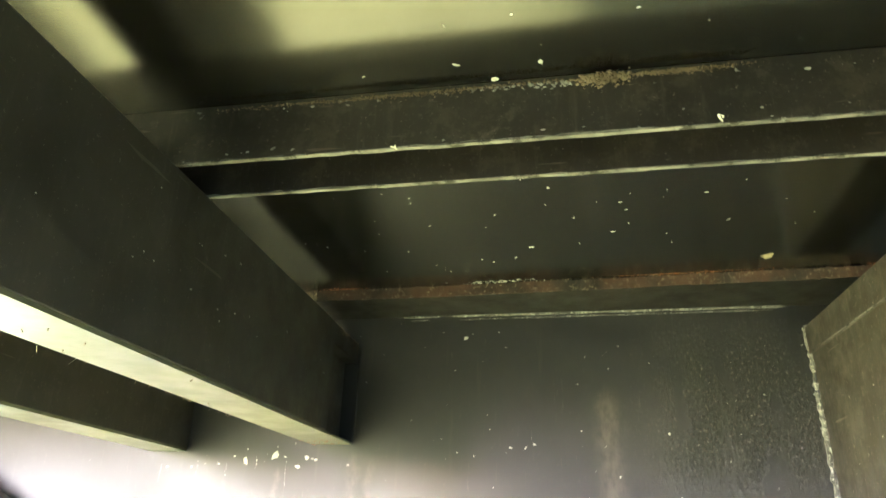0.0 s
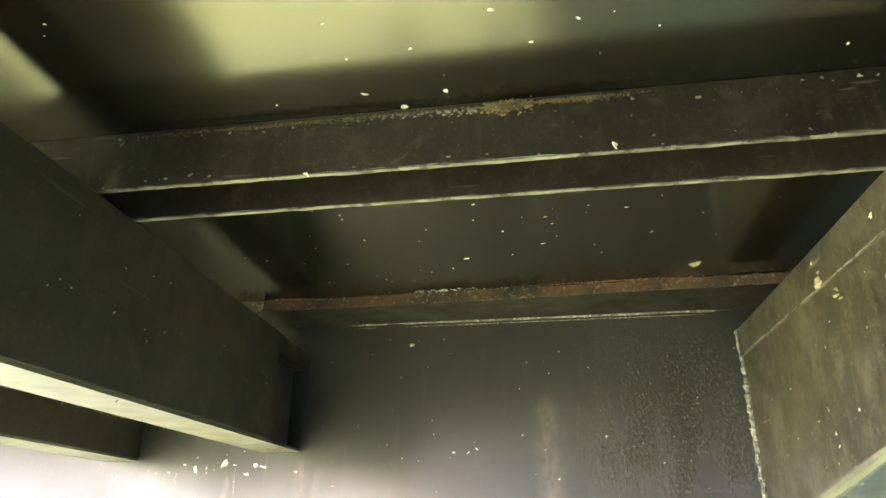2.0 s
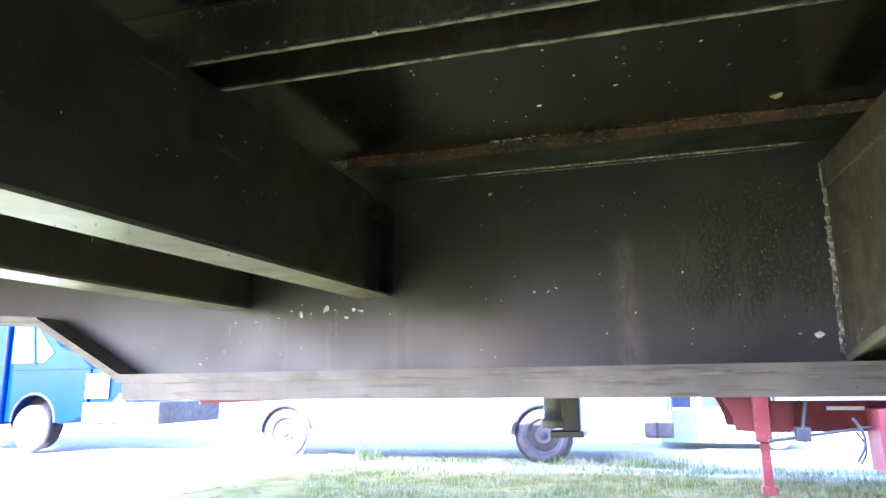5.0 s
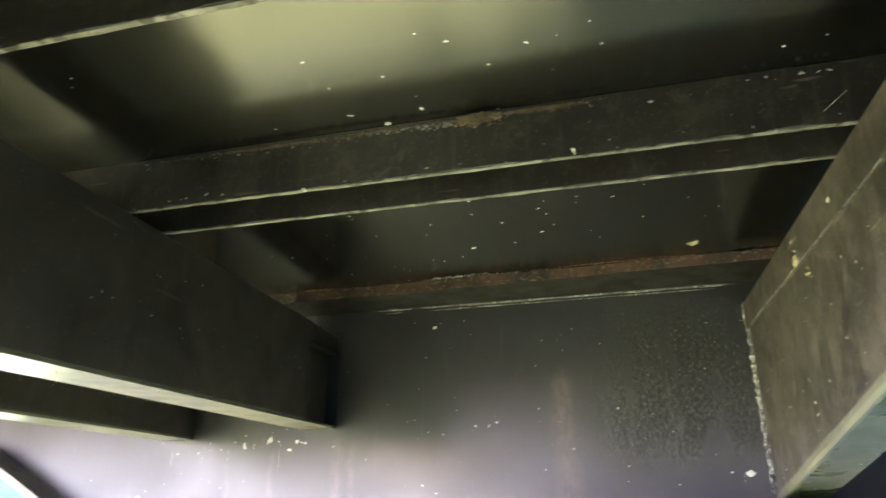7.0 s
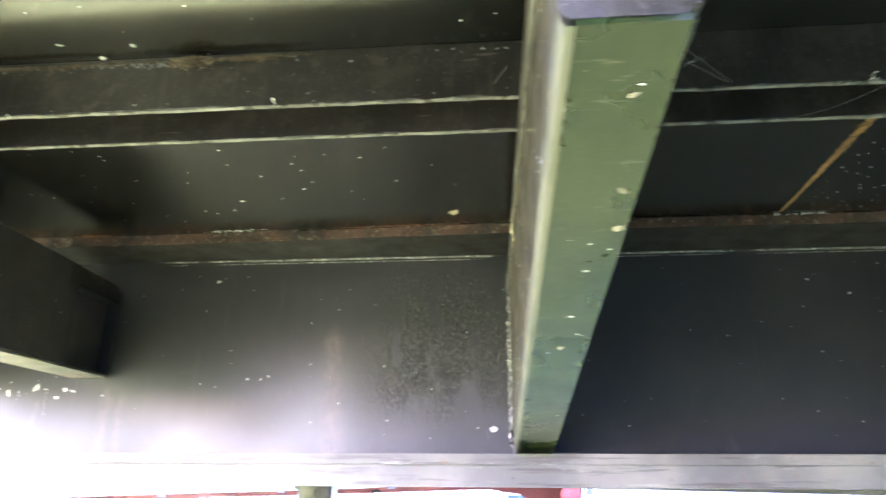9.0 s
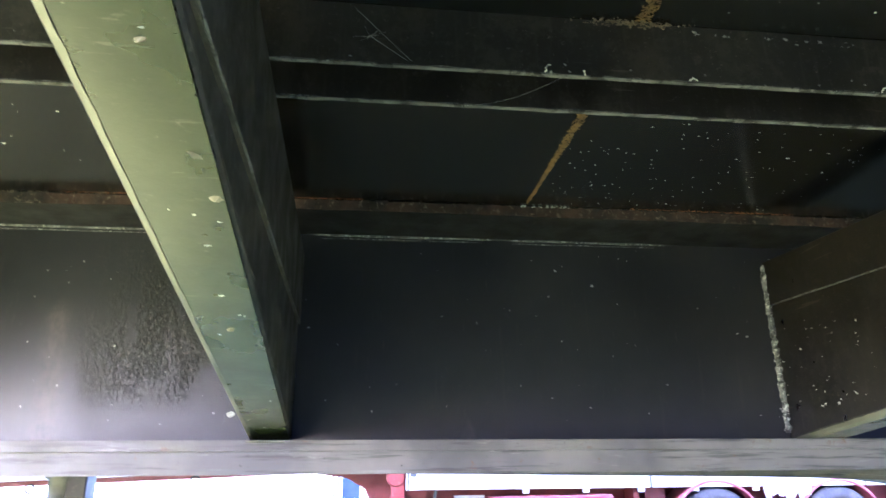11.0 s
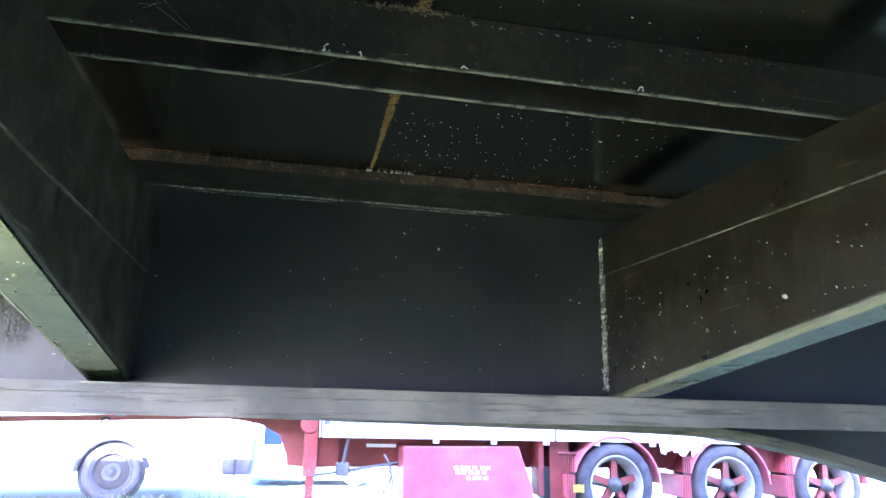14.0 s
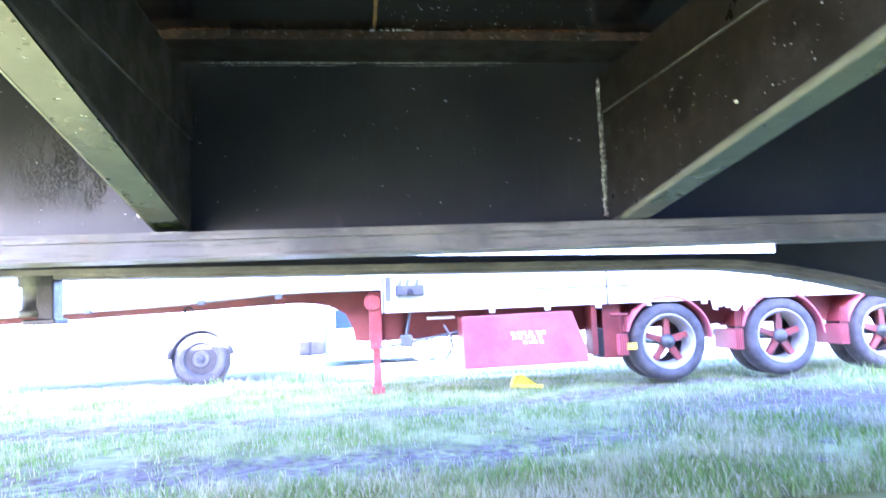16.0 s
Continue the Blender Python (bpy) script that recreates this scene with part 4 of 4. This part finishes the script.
part("pivot", lathe(bmesh.new(), [(0.0, -0.05), (0.035, -0.05), (0.035, -0.03), (0.10, -0.03), (0.115, -0.015), (0.115, 0.06)], (1.64, RY + 0.2, 1.22), "y", 24), LEGRED, llg)
part("leg_plate", boxed(1.75, 2.02, RY + 0.33, RY + 0.36, 0.72, 1.36), REDDARK, red, "red oxide plate")
part("crank", rod(bmesh.new(), (1.7, RY + 0.15, 0.62), (2.75, RY + 0.15, 0.78), 0.018), GREY, red, "thin crank rod")
part("hose", rod(bmesh.new(), (2.15, RY + 0.1, 1.25), (2.05, RY + 0.1, 0.72), 0.02), GREY, red, "dangling dark hose")
part("gear_box", boxed(1.98, 2.14, RY + 0.08, RY + 0.2, 0.62, 0.78, 0.02), GREY, red)
b = bmesh.new()
for p in range(8):
    a = p / 8
    rod(b, (2.62 + 0.08 * math.sin(a * 3), RY + 0.25, 0.72 - a * 0.34), (2.62 + 0.08 * math.sin((a + .125) * 3), RY + 0.25, 0.72 - (a + .125) * 0.34), 0.012, 6)
part("loose_strap", b, GREY, red)
part("bracket", boxed(2.35, 2.72, RY + 0.2, RY + 0.26, 0.96, 1.0, 0.004), WHITE, red)
part("valve_panel", boxed(1.80, 1.87, RY - 0.03, RY + 0.02, 1.22, 1.54, 0.006), GREY, red, "dark grey upright bracket")
valve = part("valve_block", boxed(1.93, 2.30, RY - 0.09, RY - 0.021, 1.28, 1.42, 0.02), DULL, red, "grey valve block with pipe stubs")
for x in (1.97, 2.07, 2.19):
    part("pipe_stub", rod(bmesh.new(), (x, RY - 0.06, 1.40), (x + 0.03, RY - 0.06, 1.49), 0.022, 8), GREY, valve)
part("valve_knob", lathe(bmesh.new(), [(0.0, -0.05), (0.035, -0.045), (0.045, 0.0), (0.03, 0.02)], (2.12, RY - 0.09, 1.33), "y", 14), DARK, valve)
b = bmesh.new()
last = None
for i in range(13):
    a = math.pi * i / 12
    p = (2.55 + 0.10 * math.sin(a), RY + 0.05, 0.88 - 0.46 * i / 12)
    if last:
        rod(b, last, p, 0.016, 6)
    last = p
part("air_hose", b, GREY, red, "drooping grey air hose")
# tool box
b = bmesh.new()
prism(b, [(2.80, 0.30), (2.78, 0.98), (4.26, 1.0), (4.44, 0.52), (4.47, 0.32)], RY - 0.02, RY + 0.5, along_y)
es = list(b.edges)
bmesh.ops.recalc_face_normals(b, faces=b.faces)
bmesh.ops.bevel(b, geom=es, offset=0.015, segments=2, affect="EDGES", profile=0.5)
tool = part("tool_box", b, RED, red, "faded red steel side box with pale lettering marks")
for z, xs0 in ((0.735, (3.42, 3.50, 3.57, 3.66, 3.76, 3.83)), (0.68, (3.44, 3.52, 3.61, 3.69, 3.78)), (0.615, (3.58, 3.66, 3.72, 3.80))):
    for x in xs0:
        part("letter_bar", boxed(x, x + 0.055, RY - 0.026, RY - 0.0195, z - 0.022, z + 0.022), WHITE, tool)
part("frame_post", boxed(4.55, 4.62, RY + 0.05, RY + 0.35, 0.4, 1.3), REDDARK, red)
part("frame_post", boxed(4.72, 4.98, RY + 0.1, RY + 0.4, 0.34, 1.1), REDDARK, red)
part("battery_box", boxed(4.62, 4.72, RY + 0.1, RY + 0.3, 0.36, 0.75), STEEL, red)
part("rail_pipe", rod(bmesh.new(), (4.8, RY + 0.02, 0.92), (5.05, RY + 0.02, 0.92), 0.02), REDDARK, red)
for k in range(3):
    part("marker_bar", boxed(4.99 + k * 0.05, 5.03 + k * 0.05, RY - 0.029, RY - 0.0205, 0.45, 0.54), YELLOW, red, "amber marker bar")
for k in range(7):
    b = bmesh.new()
    x0 = 6.22 + 0.09 * k
    prism(b, [(x0, 1.08), (x0 + 0.10, 1.08), (x0 + 0.09, 1.0 - rng.uniform(0.0, 0.12)), (x0 + 0.02, 0.97 - rng.uniform(0.0, 0.1))], RY - 0.03 - 0.01 * (k % 2), RY - 0.02, along_y)
    part("torn_flap", b, WHITE, red, "torn white plastic flap")
ch = thing("wheel_chock", (3.62, RY + 0.3, 0.0), "bright yellow plastic wedge lying on the grass", "chock")
b = bmesh.new()
prism(b, [(3.45, 0.0), (3.85, 0.0), (3.62, 0.17), (3.52, 0.17)], RY + 0.25, RY + 0.40, along_y)
bmesh.ops.recalc_face_normals(b, faces=b.faces)
part("wedge", b, YELLOW, ch)
part("handle", rod(bmesh.new(), (3.5, RY + 0.2, 0.03), (3.85, RY + 0.1, 0.02), 0.025), YELLOW, ch)

# ---- the white lorry beyond ----
LY = 13.0
lorry = thing("white_lorry", (-3.5, LY + 1.0, 0), "white box lorry with grey wheel arch parked on grass", "lorry")
b = bmesh.new()
prism(b, [(-8.2, 0.35), (-7.3, 0.35), (-2.1, 0.35), (-0.9, 0.35), (0.55, 0.35), (0.75, 1.2), (0.78, 3.2), (-8.2, 3.2)], LY, LY + 2.3, along_y)
bmesh.ops.recalc_face_normals(b, faces=b.faces)
bmesh.ops.bevel(b, geom=list(b.edges), offset=0.04, segments=2, affect="EDGES", profile=0.5)
part("body", b, WHITE, lorry, "white painted body")
for x in (-1.45, -6.65):
    wheel(lorry, x, LY - 0.06, 0.47, 0.47, False, DULL, DULL)
    # a dark disc laid on the body paints the shaded wheel well
    part("wheel_well", lathe(bmesh.new(), [(0.0, -0.004), (0.53, -0.004), (0.53, 0.02)], (x, LY, 0.47), "y", 32), DARK, lorry)
    mudguard(lorry, x, LY - 0.09, 0.47, 0.52, 8, 178, 0.4, DARK, "wheel_arch", 0.07)
part("fuel_tank", boxed(0.31, 0.80, LY - 0.08, LY + 0.5, 0.45, 0.92, 0.04), DULL, lorry, "dull dark grey tank")
part("mirror_pole", rod(bmesh.new(), (0.78, LY - 0.12, 0.9), (0.78, LY - 0.12, 1.5), 0.015), DARK, lorry)
part("marker_lamp", boxed(-0.95, -0.8, LY - 0.02, LY + 0.01, 0.9, 0.94), GREY, lorry)
part("tank_strap", boxed(0.5, 0.55, LY - 0.085, LY + 0.45, 0.445, 0.925, 0.004), DARK, lorry)

# ---- the blue lorry ----
BY = 13.0
blue = thing("blue_lorry", (-13.5, BY + 1.0, 0), "bright blue bonneted lorry cab parked on grass", "lorry")
body = part("cab", boxed(-17.6, -14.36, BY, BY + 2.2, 1.02, 3.7, 0.04), BLUE, blue, "glossy blue cab side with a tall window")
part("door_window", boxed(-15.62, -14.55, BY - 0.02, BY + 0.02, 1.95, 3.05, 0.03), GLASS, body, "glass with the sky's reflection painted in")
# solid dark panel in place of the shaded cab interior
part("door_opening", boxed(-17.3, -15.95, BY - 0.012, BY + 0.01, 1.35, 2.95, 0.02), SHADE, body, "dark panel painting the shaded open side window")
part("door_gap", boxed(-15.86, -15.83, BY - 0.012, BY + 0.01, 1.1, 3.4), STEEL, body)
part("door_gap", boxed(-14.5, -14.47, BY - 0.012, BY + 0.01, 1.1, 3.4), STEEL, body)
part("door_handle", boxed(-15.78, -15.5, BY - 0.05, BY, 1.36, 1.46, 0.01), WHITE, body)
part("trim_strip", boxed(-15.4, -14.45, BY - 0.03, BY, 1.13, 1.19, 0.008), WHITE, body, "pale trim strip")
part("intake_pillar", boxed(-14.35, -13.98, BY - 0.14, BY + 0.5, 0.6, 3.9, 0.05), BLUE, blue, "upright blue intake box")
arch = [(-13.15 + 0.62 * math.cos(a), 0.66 + 0.62 * math.sin(a)) for a in [math.pi * (1 - i / 14) for i in range(15)]]
b = bmesh.new()
prism(b, [(-13.97, 0.66)] + arch + [(-12.3, 0.62), (-11.68, 0.82), (-11.62, 1.86), (-11.95, 2.12), (-12.55, 2.36), (-13.25, 3.05), (-13.6, 3.7), (-13.97, 3.75)], BY, BY + 2.2, along_y)
bmesh.ops.recalc_face_normals(b, faces=b.faces)
bonnet = part("bonnet", b, BLUE, blue, "glossy blue bonnet with a round wheel arch")
b = bmesh.new()
prism(b, [(-13.92, 1.98), (-12.95, 2.0), (-12.68, 2.22), (-13.3, 2.9), (-13.5, 3.3), (-13.92, 3.4)], BY - 0.018, BY - 0.004, along_y)
bmesh.ops.recalc_face_normals(b, faces=b.faces)
part("quarter_window", b, GLASS, bonnet, "sloping quarter glass")
part("window_bar", rod(bmesh.new(), (-13.35, BY - 0.03, 3.1), (-13.2, BY - 0.03, 1.98), 0.03, 8), BLUE, bonnet)
part("body_crease", boxed(-13.95, -11.66, BY - 0.022, BY - 0.002, 1.83, 1.87, 0.006), BLUE, bonnet)
b = bmesh.new()
lathe(b, [(0.60, 0.0), (0.62, -0.03), (0.66, 0.0), (0.66, 0.02), (0.60, 0.02), (0.60, 0.0)], (-13.15, BY - 0.004, 0.66), "y", 28, 0, 180)
smooth(part("arch_lip", b, DARK, bonnet))
part("wheel_well", lathe(bmesh.new(), [(0.0, 0.3), (0.62, 0.3), (0.62, 0.012)], (-13.15, BY, 0.66), "y", 32), SHADE, blue)
b = bmesh.new()
prism(b, [(-11.6, 1.0), (-10.35, 1.0), (-10.5, 1.38), (-11.6, 1.84)], BY + 0.03, BY + 2.15, along_y)
bmesh.ops.recalc_face_normals(b, faces=b.faces)
part("nose", b, BLUE, blue, "sloping blue nose")
part("number_panel", boxed(-11.7, -11.08, BY - 0.03, BY - 0.001, 1.18, 1.72, 0.01), WHITE, blue, "blank white panel")
bumper = part("bumper", boxed(-11.75, -9.7, BY - 0.05, BY + 2.2, 0.62, 1.1, 0.04), DARK, blue, "dark grey steel bumper")
b = bmesh.new()
prism(b, [(-10.98, 0.96), (-10.72, 0.62), (-10.46, 0.96), (-10.72, 1.28)], BY - 0.075, BY - 0.055, along_y)
bmesh.ops.recalc_face_normals(b, faces=b.faces)
part("hazard_plate", b, WHITE, bumper, "white diamond plate")
part("lamp", boxed(-11.5, -11.2, BY - 0.075, BY - 0.05, 0.86, 1.02, 0.01), WHITE, bumper)
part("lamp", boxed(-10.4, -10.0, BY - 0.075, BY - 0.05, 0.86, 1.08, 0.01), WHITE, bumper)
wheel(blue, -13.15, BY - 0.06, 0.52, 0.52, False, RIM)
wheel(blue, -16.6, BY - 0.06, 0.52, 0.52, False, RIM)
part("step_box", boxed(-15.9, -14.5, BY - 0.02, BY + 0.4, 0.35, 1.0, 0.03), DARK, blue, "dark step and tank below the door")

# ---- the green van past the white lorry ----
van = thing("green_van", (1.9, 17.0, 0), "faded green van with white window frames, half hidden", "van")
b = bmesh.new()
prism(b, [(0.62, 0.12), (3.4, 0.12), (3.4, 1.95), (0.9, 1.95), (0.62, 1.1)], 16.2, 18.0, along_y)
bmesh.ops.recalc_face_normals(b, faces=b.faces)
bmesh.ops.bevel(b, geom=list(b.edges), offset=0.03, segments=2, affect="EDGES", profile=0.5)
vb = part("body", b, GREENPAINT, van, "faded green body")
for x in (0.82, 1.42, 2.1):
    wf = part("window", boxed(x, x + 0.5, 16.165, 16.205, 0.8, 1.35, 0.01), WHITE, vb, "white window frame")
    part("pane", boxed(x + 0.06, x + 0.44, 16.15, 16.168, 0.86, 1.29, 0.006), GLASS, wf)
for x in (0.72, 1.36, 2.0):
    part("post", boxed(x, x + 0.05, 16.13, 16.19, 0.3, 1.95, 0.01), WHITE, vb)
for x in (2.9,):
    wheel(van, x, 16.12, 0.33, 0.33, False, DULL, DULL)

# each stands on the ground where the yard has fallen away
for parked, drop in ((red, 0.06), (ch, 0.06), (lorry, 0.16), (blue, 0.16), (van, 0.16)):
    parked.location.z -= drop

# ---- the black trailer's own wheels, out towards its tail ----
for y in (1.15, 3.4):
    wheel(trailer, 6.7, y, 0.5, 0.5, True, RIM)
    part("hanger", boxed(6.6, 6.8, y + 0.28, y + 0.4, 0.42, 1.80, 0.01), STEEL, trailer, "black steel suspension hanger")

# ---- grass blades ----
rng = random.Random(9)
V, F = [], []


def blade(x, y, h, w):
    a = rng.uniform(0, math.tau)
    lean = rng.uniform(0.1, 0.6) * h
    c, s = math.cos(a), math.sin(a)
    b2 = rng.uniform(0, math.tau)
    z = 0.05 * (noise.noise(Vector((x * 0.35, y * 0.5, 0))) - 0.1) - 0.02 + fall(y)
    for y0, ww in ((4.85, 0.4), (7.25, 0.3)):
        z -= 0.05 * math.exp(-((y - rut(x, y0)) / ww) ** 2)
    i = len(V)
    V.extend(((x - c * w, y - s * w, z), (x + c * w, y + s * w, z),
              (x + c * w * 0.7 + math.cos(b2) * lean * 0.4, y + s * w * 0.7 + math.sin(b2) * lean * 0.4, z + h * 0.6),
              (x - c * w * 0.7 + math.cos(b2) * lean * 0.4, y - s * w * 0.7 + math.sin(b2) * lean * 0.4, z + h * 0.6),
              (x + math.cos(b2) * lean, y + math.sin(b2) * lean, z + h)))
    F.extend(((i, i + 1, i + 2, i + 3), (i + 3, i + 2, i + 4)))


n = 0
while n < 90000:
    y = 3.2 + 10.0 * rng.random() ** 1.3
    x = 1.6 + (y + 0.4) * rng.uniform(-0.62, 0.95)
    track = max(math.exp(-((y - rut(x, y0)) / w) ** 2) for y0, w in ((4.85, 0.8), (7.25, 0.6)))
    track = max(track, math.exp(-(((x - 6.0) / 1.9) ** 2 + ((y - 6.1) / 1.4) ** 2)))
    if rng.random() < track * 0.95 or noise.noise(Vector((x * 1.1, y * 1.1, 3))) + rng.uniform(-0.3, 0.3) < -0.22:
        continue
    blade(x, y, rng.uniform(0.03, 0.10) * (1.5 if rng.random() < 0.1 else 1), rng.uniform(0.0025, 0.005))
    n += 1
for cx, cy, spread, count, tall in ((0.45, 12.75, 0.35, 420, 0.30), (-0.9, 12.8, 0.25, 160, 0.22), (-2.6, 12.6, 0.9, 420, 0.14), (-5.0, 12.6, 1.4, 500, 0.16), (-4.7, 12.5, 0.12, 90, 0.42), (8.1, 8.5, 0.3, 260, 0.25), (4.55, 5.75, 0.42, 700, 0.16), (5.3, 5.4, 0.5, 420, 0.11)):
    for i in range(count):
        blade(rng.gauss(cx, spread), rng.gauss(cy, 0.12 if cy > 8 else 0.22), tall * rng.uniform(0.35, 1.0), rng.uniform(0.004, 0.009))
me = bpy.data.meshes.new("grass")
me.from_pydata(V, [], F)
me.materials.append(BLADES)
tagged(new("grass", me), "short patchy green grass with straw blades", "grass", "", "stuff")
